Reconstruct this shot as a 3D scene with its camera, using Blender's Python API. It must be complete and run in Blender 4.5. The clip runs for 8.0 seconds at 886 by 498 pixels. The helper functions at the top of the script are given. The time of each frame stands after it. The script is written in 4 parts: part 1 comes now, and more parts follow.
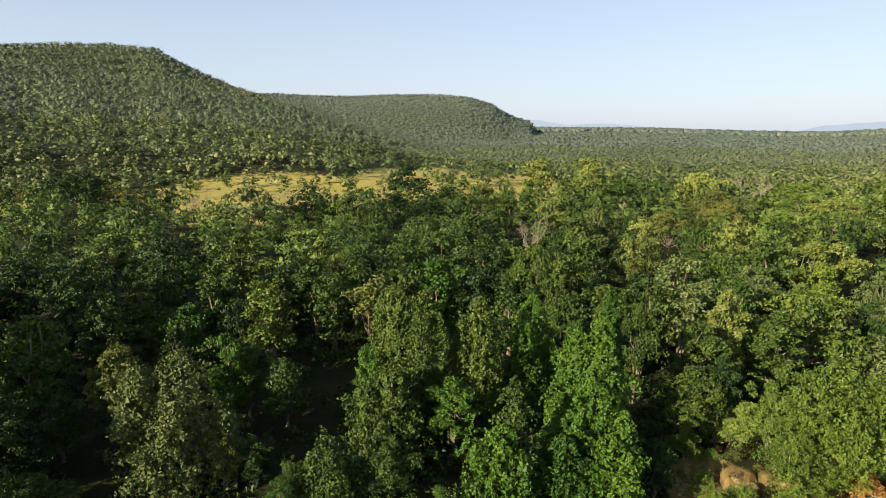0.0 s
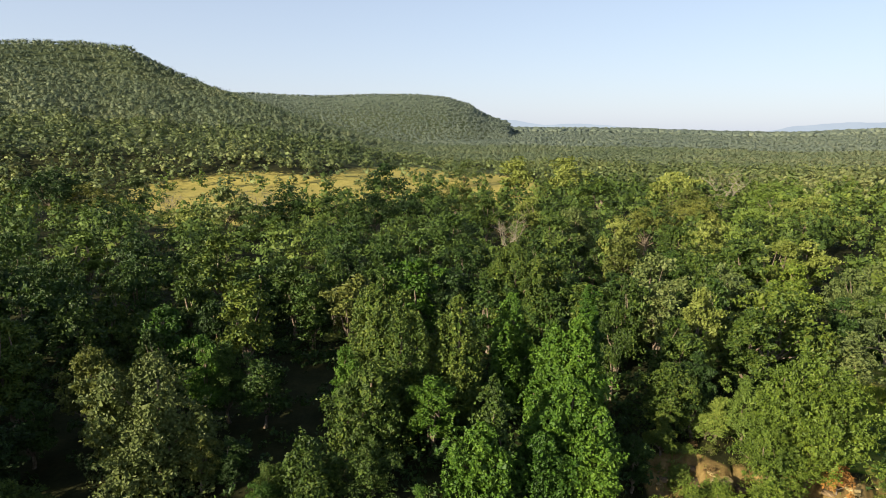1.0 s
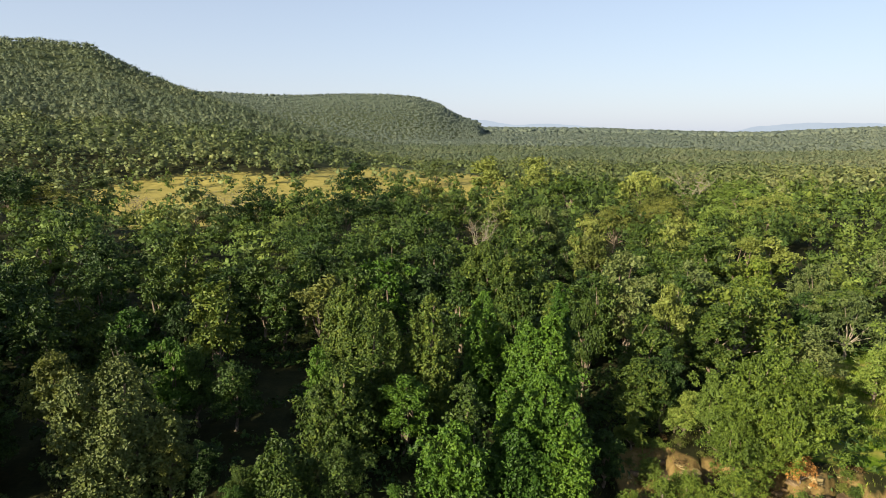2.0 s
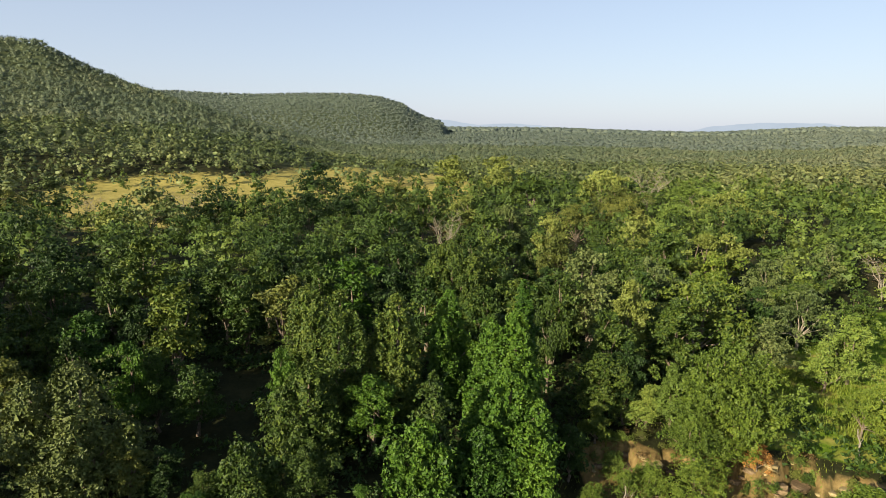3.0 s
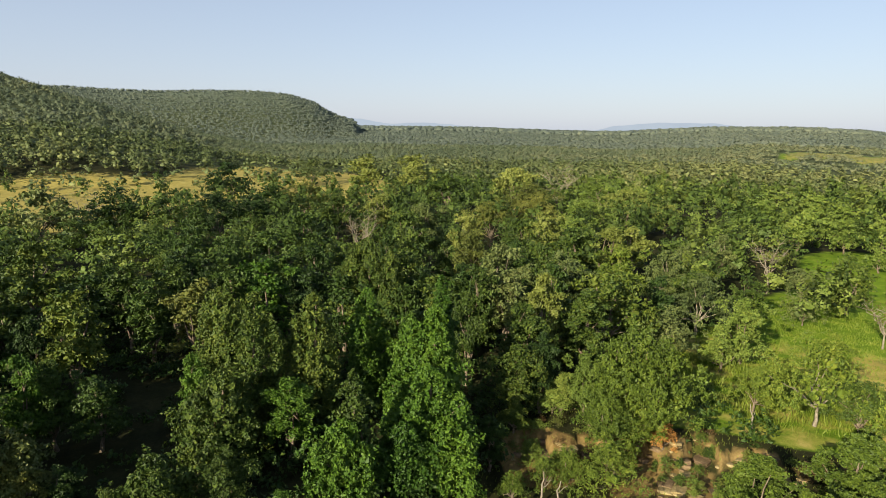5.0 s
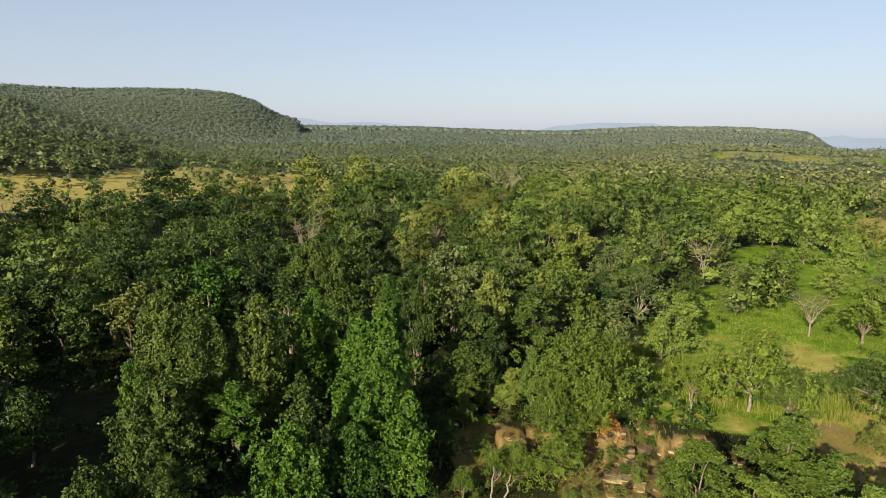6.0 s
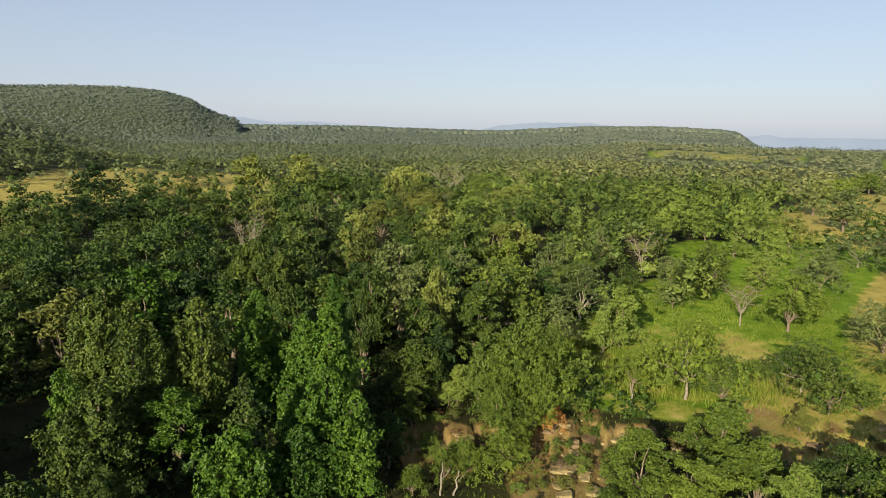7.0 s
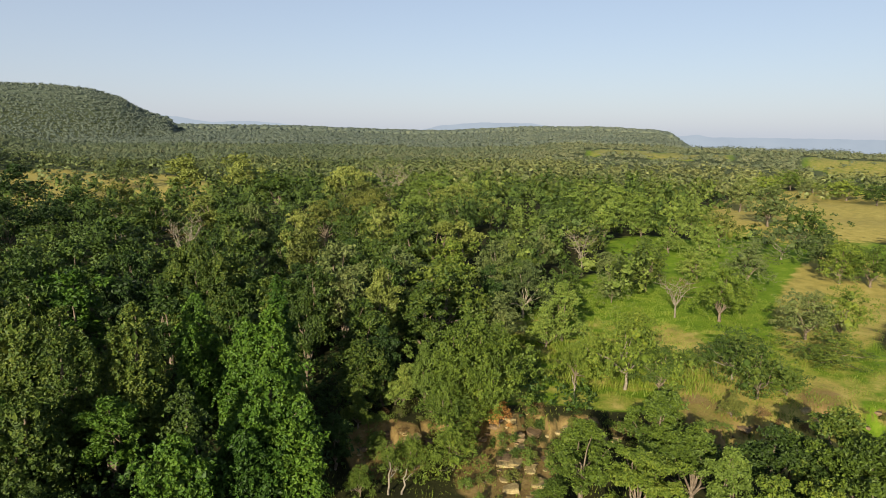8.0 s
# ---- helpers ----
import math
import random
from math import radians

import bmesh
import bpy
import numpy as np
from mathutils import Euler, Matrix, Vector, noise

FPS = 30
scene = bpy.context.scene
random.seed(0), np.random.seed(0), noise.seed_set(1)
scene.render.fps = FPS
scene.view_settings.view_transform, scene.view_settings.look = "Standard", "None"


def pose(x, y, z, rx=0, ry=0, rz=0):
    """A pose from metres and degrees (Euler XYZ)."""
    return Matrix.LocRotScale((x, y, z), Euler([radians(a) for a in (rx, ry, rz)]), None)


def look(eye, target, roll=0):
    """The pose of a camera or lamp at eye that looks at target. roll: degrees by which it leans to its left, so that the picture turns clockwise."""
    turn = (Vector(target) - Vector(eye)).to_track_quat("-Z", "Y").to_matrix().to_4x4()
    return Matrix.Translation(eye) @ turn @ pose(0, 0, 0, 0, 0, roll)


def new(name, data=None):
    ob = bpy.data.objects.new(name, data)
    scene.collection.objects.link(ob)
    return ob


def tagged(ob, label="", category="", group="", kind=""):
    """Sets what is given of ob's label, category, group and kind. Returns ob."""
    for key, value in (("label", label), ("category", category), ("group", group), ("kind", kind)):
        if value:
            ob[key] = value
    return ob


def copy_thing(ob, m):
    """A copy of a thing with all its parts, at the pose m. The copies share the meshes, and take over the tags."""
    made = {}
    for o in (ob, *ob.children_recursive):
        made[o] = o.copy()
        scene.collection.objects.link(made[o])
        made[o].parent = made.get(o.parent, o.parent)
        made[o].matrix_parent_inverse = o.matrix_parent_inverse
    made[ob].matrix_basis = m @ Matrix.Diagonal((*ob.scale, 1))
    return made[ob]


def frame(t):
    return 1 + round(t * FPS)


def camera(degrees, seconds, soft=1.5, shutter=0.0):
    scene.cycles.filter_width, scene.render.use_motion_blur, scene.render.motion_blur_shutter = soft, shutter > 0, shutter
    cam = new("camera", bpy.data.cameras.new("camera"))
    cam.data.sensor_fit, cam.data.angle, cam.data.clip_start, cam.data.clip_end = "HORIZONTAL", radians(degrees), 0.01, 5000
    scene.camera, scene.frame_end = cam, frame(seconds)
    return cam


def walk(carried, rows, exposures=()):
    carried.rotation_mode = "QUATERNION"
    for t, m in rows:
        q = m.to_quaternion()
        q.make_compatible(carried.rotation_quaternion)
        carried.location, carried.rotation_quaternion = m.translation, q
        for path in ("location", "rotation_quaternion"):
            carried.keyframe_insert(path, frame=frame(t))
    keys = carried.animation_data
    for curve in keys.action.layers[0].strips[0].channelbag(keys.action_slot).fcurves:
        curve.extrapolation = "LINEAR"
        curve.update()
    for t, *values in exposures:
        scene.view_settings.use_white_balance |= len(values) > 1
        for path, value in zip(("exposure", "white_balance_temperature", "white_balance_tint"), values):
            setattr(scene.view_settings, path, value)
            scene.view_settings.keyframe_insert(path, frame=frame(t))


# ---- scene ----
# camera: a drone that turns to its right, sinks and drifts back a little
cam = camera(70.98, 8.0, soft=0.9)
ROWS = (
    (0.0, 0.000, 0.000, 30.000, 79.211, -0.390, 0.074),
    (0.5, -0.016, -0.003, 29.961, 79.206, -0.420, -0.985),
    (1.0, -0.033, -0.008, 29.920, 79.212, -0.470, -1.944),
    (2.5, -0.087, -0.039, 29.787, 79.232, -0.510, -6.223),
    (3.0, -0.106, -0.054, 29.739, 79.232, -0.540, -7.944),
    (3.5, -0.125, -0.072, 29.690, 79.232, -0.560, -9.657),
    (4.0, -0.145, -0.093, 29.638, 79.225, -0.585, -11.441),
    (4.5, -0.166, -0.116, 29.585, 79.222, -0.610, -13.480),
    (6.0, -0.231, -0.200, 29.414, 79.246, -0.660, -20.722),
    (6.5, -0.254, -0.234, 29.353, 79.256, -0.675, -23.270),
    (7.0, -0.277, -0.270, 29.291, 79.272, -0.695, -25.858),
    (7.5, -0.300, -0.308, 29.226, 79.301, -0.712, -28.414),
    (8.0, -0.325, -0.349, 29.160, 79.327, -0.724, -31.108),
)
walk(cam, [(t, pose(x, y, z, rx, ry, rz)) for t, x, y, z, rx, ry, rz in ROWS], exposures=((0.0, 1.12), (2.5, 1.05), (4.5, 0.94), (6.0, 0.85), (8.0, 0.77)))

# ---- light ----
SUN_AZ, SUN_EL = 232.0, 21.0   # degrees clockwise from +y, and above the horizon
world = bpy.data.worlds.new("sky")
scene.world = world
world.use_nodes = True
wn = world.node_tree.nodes
sky = wn.new("ShaderNodeTexSky")
sky.sky_type = "NISHITA"
sky.sun_disc = False
sky.sun_elevation = radians(SUN_EL)
sky.sun_rotation = radians(SUN_AZ)
sky.air_density, sky.dust_density, sky.ozone_density = 1.0, 1.0, 1.6
sky.altitude = 300
wn["Background"].inputs["Strength"].default_value = 0.072
haze = wn.new("ShaderNodeMix")
haze.data_type = "RGBA"
haze.inputs[7].default_value = (4.65, 5.1, 6.3, 1)   # even, milky air
world.node_tree.links.new(sky.outputs[0], haze.inputs[6])
# the milky layer thins out with the height of the view
up_split, thin, amount = wn.new("ShaderNodeSeparateXYZ"), wn.new("ShaderNodeMath"), wn.new("ShaderNodeMath")
thin.operation, amount.operation = "POWER", "MULTIPLY"
thin.inputs[0].default_value, amount.inputs[1].default_value = 0.16, 0.72
world.node_tree.links.new(wn.new("ShaderNodeTexCoord").outputs["Generated"], up_split.inputs[0])
world.node_tree.links.new(up_split.outputs["Z"], thin.inputs[1])
world.node_tree.links.new(thin.outputs[0], amount.inputs[0])
amount.use_clamp = True
world.node_tree.links.new(amount.outputs[0], haze.inputs[0])
world.node_tree.links.new(haze.outputs[2], wn["Background"].inputs["Color"])
sun = new("sun", bpy.data.lights.new("sun", "SUN"))
sun.data.energy, sun.data.angle, sun.data.color = 5.0, radians(0.6), (1.0, 0.88, 0.66)
s_dir = Vector((math.sin(radians(SUN_AZ)) * math.cos(radians(SUN_EL)), math.cos(radians(SUN_AZ)) * math.cos(radians(SUN_EL)), math.sin(radians(SUN_EL))))
sun.matrix_world = look(s_dir * 100, (0, 0, 0))


# ---- materials ----
def material(name):
    m = bpy.data.materials.new(name)
    m.use_nodes = True
    nt = m.node_tree
    nt.nodes.clear()
    return m, nt, nt.nodes.new("ShaderNodeOutputMaterial")


def ramp(nt, fac, stops):
    n = nt.nodes.new("ShaderNodeValToRGB")
    e = n.color_ramp.elements
    while len(e) < len(stops):
        e.new(0.5)
    for el, (p, c) in zip(e, stops):
        el.position, el.color = p, (*c, 1)
    nt.links.new(fac, n.inputs[0])
    return n.outputs[0]


def mixed(nt, fac, a, b, how="MIX"):
    n = nt.nodes.new("ShaderNodeMix")
    n.data_type, n.blend_type = "RGBA", how
    for i, v in ((0, fac), (6, a), (7, b)):
        if isinstance(v, (int, float)):
            n.inputs[i].default_value = v
        elif isinstance(v, tuple):
            n.inputs[i].default_value = (*v, 1)
        else:
            nt.links.new(v, n.inputs[i])
    return n.outputs[2]


def noise_tex(nt, scale, detail=3.0, rough=0.55, coord=None):
    n = nt.nodes.new("ShaderNodeTexNoise")
    n.inputs["Scale"].default_value, n.inputs["Detail"].default_value, n.inputs["Roughness"].default_value = scale, detail, rough
    if coord is None:
        coord = nt.nodes.new("ShaderNodeTexCoord").outputs["Object"]
    nt.links.new(coord, n.inputs["Vector"])
    return n.outputs[0]


def attribute(nt, name):
    n = nt.nodes.new("ShaderNodeAttribute")
    n.attribute_name = name
    return n.outputs["Fac"]


def math_node(nt, op, a, b=0.0, clamp=False):
    n = nt.nodes.new("ShaderNodeMath")
    n.operation, n.use_clamp = op, clamp
    for i, v in enumerate((a, b)):
        if isinstance(v, (int, float)):
            n.inputs[i].default_value = v
        else:
            nt.links.new(v, n.inputs[i])
    return n.outputs[0]


def leaf_material(name, dark, mid, light, spread=0.5, through_part=0.11, per_tree="object"):
    """Leaves: each leaf and each tree with its own shade, light passing through, slightly waxy."""
    m, nt, out = material(name)
    geo = nt.nodes.new("ShaderNodeNewGeometry")
    if per_tree == "object":
        tree_rand = nt.nodes.new("ShaderNodeObjectInfo").outputs["Random"]
    else:
        tree_rand = attribute(nt, "tint")
    world_pos = geo.outputs["Position"]
    patch = noise_tex(nt, 0.35, 2, coord=world_pos)
    f = math_node(nt, "MULTIPLY", geo.outputs["Random Per Island"], spread)
    f = math_node(nt, "ADD", f, math_node(nt, "MULTIPLY", tree_rand, 0.45 if per_tree == "object" else 0.75))
    f = math_node(nt, "ADD", f, math_node(nt, "MULTIPLY", math_node(nt, "SUBTRACT", patch, 0.5), 0.6), clamp=True)
    col = ramp(nt, f, ((0.0, dark), (0.5, mid), (1.0, light)))
    b = nt.nodes.new("ShaderNodeBsdfPrincipled")
    b.inputs["Roughness"].default_value = 0.6
    b.inputs["Specular IOR Level"].default_value = 0.3
    nt.links.new(col, b.inputs["Base Color"])
    tr = nt.nodes.new("ShaderNodeBsdfTranslucent")
    nt.links.new(mixed(nt, 0.5, col, (1.0, 0.95, 0.3), "MULTIPLY"), tr.inputs["Color"])
    mx = nt.nodes.new("ShaderNodeMixShader")
    mx.inputs[0].default_value = through_part
    nt.links.new(b.outputs[0], mx.inputs[1])
    nt.links.new(tr.outputs[0], mx.inputs[2])
    nt.links.new(mx.outputs[0], out.inputs[0])
    return m


def rough_material(name, stops, scale, rough=0.9, bump=0.3, detail=5.0):
    m, nt, out = material(name)
    n1 = noise_tex(nt, scale, detail)
    n2 = noise_tex(nt, scale * 7.3, 3)
    f = math_node(nt, "ADD", math_node(nt, "MULTIPLY", n1, 0.7), math_node(nt, "MULTIPLY", n2, 0.3))
    col = ramp(nt, f, stops)
    b = nt.nodes.new("ShaderNodeBsdfPrincipled")
    b.inputs["Roughness"].default_value = rough
    b.inputs["Specular IOR Level"].default_value = 0.2
    nt.links.new(col, b.inputs["Base Color"])
    bp = nt.nodes.new("ShaderNodeBump")
    bp.inputs["Strength"].default_value, bp.inputs["Distance"].default_value = bump, 0.2
    nt.links.new(f, bp.inputs["Height"])
    nt.links.new(bp.outputs[0], b.inputs["Normal"])
    nt.links.new(b.outputs[0], out.inputs[0])
    return m


LEAF = {
    "green": leaf_material("leaf_green", (0.012, 0.026, 0.0036), (0.048, 0.084, 0.0105), (0.138, 0.168, 0.0220)),
    # lit copy of the green leaf: sunlight is put into its colour
    "brighter": leaf_material("leaf_green_sunlit", (0.030, 0.054, 0.0060), (0.088, 0.134, 0.0140), (0.190, 0.228, 0.0260)),
    "deep": leaf_material("leaf_deep_green", (0.008, 0.021, 0.0036), (0.029, 0.061, 0.0085), (0.078, 0.125, 0.0160)),
    "vine": leaf_material("leaf_vine", (0.016, 0.046, 0.0036), (0.044, 0.100, 0.0070), (0.102, 0.180, 0.0140)),
    "lime": leaf_material("leaf_lime", (0.058, 0.096, 0.0125), (0.122, 0.176, 0.0270), (0.222, 0.262, 0.0480)),
    "yellow": leaf_material("leaf_yellow", (0.088, 0.112, 0.018), (0.160, 0.190, 0.036), (0.265, 0.285, 0.072)),
    "olive": leaf_material("leaf_olive", (0.049, 0.067, 0.0112), (0.103, 0.120, 0.0213), (0.196, 0.194, 0.0382)),
    "dull": leaf_material("leaf_dull_green", (0.030, 0.046, 0.0105), (0.070, 0.094, 0.0210), (0.135, 0.160, 0.0420)),
    "grey": leaf_material("leaf_grey_green", (0.039, 0.063, 0.0180), (0.094, 0.125, 0.0338), (0.197, 0.218, 0.0663)),
    "brown": leaf_material("leaf_brown", (0.059, 0.036, 0.0112), (0.128, 0.081, 0.0270), (0.236, 0.152, 0.0585)),
    "rust": leaf_material("leaf_rust", (0.138, 0.063, 0.0135), (0.335, 0.161, 0.0372), (0.543, 0.296, 0.0910)),
}
FAR_LEAF = {
    "plain": leaf_material("leaf_plain", (0.019, 0.042, 0.008), (0.080, 0.128, 0.021), (0.208, 0.252, 0.046), spread=0.2, per_tree="tint"),
    # paler, bluer leaf colours from here on stand for haze
    "paled": leaf_material("leaf_haze_paled", (0.060, 0.090, 0.034), (0.134, 0.168, 0.056), (0.262, 0.268, 0.095), spread=0.2, per_tree="tint"),
    "hill": leaf_material("leaf_hill_hazed", (0.070, 0.096, 0.055), (0.112, 0.140, 0.073), (0.180, 0.190, 0.092), spread=0.3, per_tree="tint"),
    "far": leaf_material("leaf_far_hazed", (0.086, 0.110, 0.088), (0.108, 0.134, 0.100), (0.146, 0.168, 0.112), spread=0.3, per_tree="tint"),
}
BARK = rough_material("bark", ((0.3, (0.07, 0.05, 0.035)), (0.5, (0.16, 0.125, 0.09)), (0.7, (0.3, 0.25, 0.19))), 3.0)
PALE_BARK = rough_material("pale_bark", ((0.3, (0.11, 0.092, 0.068)), (0.5, (0.215, 0.185, 0.14)), (0.7, (0.37, 0.33, 0.26))), 2.5)
ROCK = rough_material("rock", ((0.3, (0.05, 0.034, 0.018)), (0.5, (0.13, 0.09, 0.05)), (0.7, (0.25, 0.18, 0.1))), 0.9, bump=0.6)
GRASS = leaf_material("grass_blades", (0.070, 0.115, 0.009), (0.130, 0.180, 0.016), (0.205, 0.232, 0.03), spread=0.5)


def ground_material():
    """Leaf litter, with dry meadow, green grass and bare soil where the cover attributes say so; paled far off to stand
    for haze.
    """
    m, nt, out = material("ground_cover")
    pos = nt.nodes.new("ShaderNodeTexCoord").outputs["Object"]
    big, mid, fine = noise_tex(nt, 0.045, 4, coord=pos), noise_tex(nt, 0.35, 4, coord=pos), noise_tex(nt, 2.6, 4, 0.7, coord=pos)
    v = math_node(nt, "ADD", math_node(nt, "MULTIPLY", mid, 0.6), math_node(nt, "MULTIPLY", fine, 0.4))
    # litter kept near black, to deepen the shade between the trees
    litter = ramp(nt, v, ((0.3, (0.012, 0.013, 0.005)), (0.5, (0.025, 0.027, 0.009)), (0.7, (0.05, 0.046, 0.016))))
    dry = ramp(nt, v, ((0.3, (0.185, 0.165, 0.05)), (0.5, (0.325, 0.270, 0.068)), (0.7, (0.43, 0.36, 0.115))))
    green = ramp(nt, v, ((0.3, (0.060, 0.120, 0.007)), (0.5, (0.122, 0.198, 0.013)), (0.7, (0.205, 0.262, 0.032))))
    soil = ramp(nt, v, ((0.3, (0.085, 0.056, 0.020)), (0.5, (0.19, 0.130, 0.048)), (0.7, (0.31, 0.225, 0.095))))
    # pale grey-green of the far ground, standing for haze
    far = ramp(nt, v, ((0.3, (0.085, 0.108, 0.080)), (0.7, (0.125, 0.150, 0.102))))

    def mask(name, amount=0.5):
        a = math_node(nt, "ADD", attribute(nt, name), math_node(nt, "MULTIPLY", math_node(nt, "SUBTRACT", mid, 0.5), amount))
        return math_node(nt, "MULTIPLY", math_node(nt, "SUBTRACT", a, 0.35), 3.5, clamp=True)

    # floor of the far woods lightened towards the crowns, as haze would
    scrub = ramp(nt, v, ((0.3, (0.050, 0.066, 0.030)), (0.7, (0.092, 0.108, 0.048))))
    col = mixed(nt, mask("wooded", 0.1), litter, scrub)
    col = mixed(nt, mask("green"), col, green)
    col = mixed(nt, mask("dry", 0.9), col, dry)
    col = mixed(nt, mask("soil", 0.9), col, soil)
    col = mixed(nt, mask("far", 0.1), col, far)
    b = nt.nodes.new("ShaderNodeBsdfPrincipled")
    b.inputs["Roughness"].default_value = 0.95
    b.inputs["Specular IOR Level"].default_value = 0.1
    nt.links.new(col, b.inputs["Base Color"])
    bp = nt.nodes.new("ShaderNodeBump")
    bp.inputs["Strength"].default_value, bp.inputs["Distance"].default_value = 0.7, 0.3
    nt.links.new(v, bp.inputs["Height"])
    nt.links.new(bp.outputs[0], b.inputs["Normal"])
    nt.links.new(b.outputs[0], out.inputs[0])
    return m


# ---- mesh helpers ----
def mesh_from(name, verts, quads, mat, attrs=None, smooth=False, normals=None):
    """A mesh from arrays of vertices (n, 3) and quads (m, 4)."""
    me = bpy.data.meshes.new(name)
    v, q = np.asarray(verts, np.float32), np.asarray(quads, np.int32)
    me.vertices.add(len(v))
    me.vertices.foreach_set("co", v.ravel())
    me.loops.add(q.size)
    me.loops.foreach_set("vertex_index", q.ravel())
    me.polygons.add(len(q))
    me.polygons.foreach_set("loop_start", np.arange(0, q.size, q.shape[1], dtype=np.int32))
    me.polygons.foreach_set("use_smooth", np.full(len(q), smooth))
    for k, val in (attrs or {}).items():
        a = me.attributes.new(k, "FLOAT", "POINT")
        a.data.foreach_set("value", np.asarray(val, np.float32))
    me.materials.append(mat)
    me.update(calc_edges=True)
    if normals is not None:
        me.normals_split_custom_set_from_vertices(normals.tolist())
    return me


def unit(a):
    return a / (np.linalg.norm(a, axis=-1, keepdims=True) + 1e-9)


def leaf_quads(pos, nrm, length, width, rng, droop=0.25):
    """Lozenge leaves at pos, facing nrm, each turned at random."""
    n = len(pos)
    ref = unit(rng.normal(size=(n, 3)))
    a = unit(np.cross(nrm, ref))
    b = np.cross(nrm, a)
    ln = (length * rng.uniform(0.7, 1.35, n))[:, None]
    wd = (width * rng.uniform(0.7, 1.35, n))[:, None]
    v = np.stack([pos - a * ln * 0.5, pos + b * wd * 0.5 + nrm * ln * 0.08, pos + a * ln * 0.5 - nrm * ln * droop, pos - b * wd * 0.5 + nrm * ln * 0.08], 1)
    return v.reshape(-1, 3), np.arange(n * 4).reshape(n, 4)


def clump_leaves(clumps, count, length, rng, up=0.2, jitter=0.45, low=-0.35, sprig=8, loose=0.6, inner=0.16, bunches=11):
    """Leaves over a set of clumps (x, y, z, rx, rz): each clump carries bunches of sprigs with hollows between them."""
    c = np.asarray(clumps, float)
    w = c[:, 3] * (c[:, 3] + c[:, 4])
    k = np.repeat(np.arange(len(c)), bunches)
    d = unit(rng.normal(size=(len(k), 3)))
    flip = (d[:, 2] < low) & (rng.random(len(k)) < 0.75)
    d[flip, 2] *= -1
    heart = c[k, :3] + d * c[k][:, [3, 3, 4]] * rng.uniform(0.62, 0.86, len(k))[:, None]
    size = c[k][:, [3, 3, 4]] * rng.uniform(0.26, 0.46, len(k))[:, None]
    wb = size[:, 0] * size[:, 2]
    ns = max(1, count // sprig)
    j = rng.choice(len(k), ns, p=wb / wb.sum())
    e = unit(rng.normal(size=(ns, 3)) + 0.75 * d[j] + np.array([0, 0, 0.25]))
    pos = heart[j] + e * size[j] * (1.05 - 0.3 * rng.random(ns) ** 2)[:, None]
    nrm = unit(e + 0.35 * rng.normal(size=(ns, 3)) + np.array([0, 0, up]))
    pos = np.repeat(pos, sprig, 0) + rng.normal(size=(ns * sprig, 3)) * length * loose * np.array([1, 1, 0.55])
    nrm = unit(np.repeat(nrm, sprig, 0) + jitter * rng.normal(size=(ns * sprig, 3)))
    v = leaf_quads(pos, nrm, length, length * 0.62, rng)[0]
    if inner:
        # larger leaves added inside the crown, to stop light and darken its hollows
        ni = int(count * inner)
        k = rng.choice(len(c), ni, p=w / w.sum())
        d = unit(rng.normal(size=(ni, 3)))
        p2 = c[k, :3] + d * (0.66 * rng.random(ni) ** 0.4)[:, None] * c[k][:, [3, 3, 4]]
        big = leaf_quads(p2, unit(d + 0.3 * rng.normal(size=(ni, 3))), 1.0, 0.8, rng)[0].reshape(-1, 4, 3)
        mid = big.mean(1, keepdims=True)
        v = np.concatenate([v, (mid + (big - mid) * np.minimum(0.3 * c[k, 3], 0.42)[:, None, None]).reshape(-1, 3)])
    return v, np.arange(len(v)).reshape(-1, 4)


def tubes(branches, sides=6):
    """Tapered tubes; a branch is a list of (x, y, z, radius)."""
    vs, fs = [], []
    ang = np.arange(sides) * 2 * np.pi / sides
    for br in branches:
        br = np.asarray(br, float)
        base = sum(len(x) for x in vs)
        tang = unit(np.gradient(br[:, :3], axis=0))
        ref = np.array([0.3, 0.95, 0.05])
        u = unit(np.cross(tang, ref))
        w = np.cross(tang, u)
        ring = br[:, None, :3] + br[:, None, 3:4] * (np.cos(ang)[None, :, None] * u[:, None] + np.sin(ang)[None, :, None] * w[:, None])
        vs.append(ring.reshape(-1, 3))
        for i in range(len(br) - 1):
            for j in range(sides):
                a, b = base + i * sides + j, base + i * sides + (j + 1) % sides
                fs.append((a, b, b + sides, a + sides))
    return np.concatenate(vs), np.array(fs)


def bent(p, q, r0, r1, rng, steps=5, wobble=0.06, rise=0.0):
    """A crooked branch from p to q."""
    p, q = np.asarray(p, float), np.asarray(q, float)
    t = np.linspace(0, 1, steps)[:, None]
    ln = np.linalg.norm(q - p)
    pts = p + (q - p) * t + rng.normal(size=(steps, 3)) * ln * wobble * np.sin(t * np.pi) + np.array([0, 0, rise]) * ln * np.sin(t * np.pi)
    return np.concatenate([pts, r0 + (r1 - r0) * t], 1)


def part(name, me, parent, label=""):
    ob = new(name, me)
    ob.parent = parent
    if label:
        tagged(ob, label)
    return ob


# ---- lie of the land ----
def smooth(a):
    a = np.clip(a, 0, 1)
    return a * a * (3 - 2 * a)


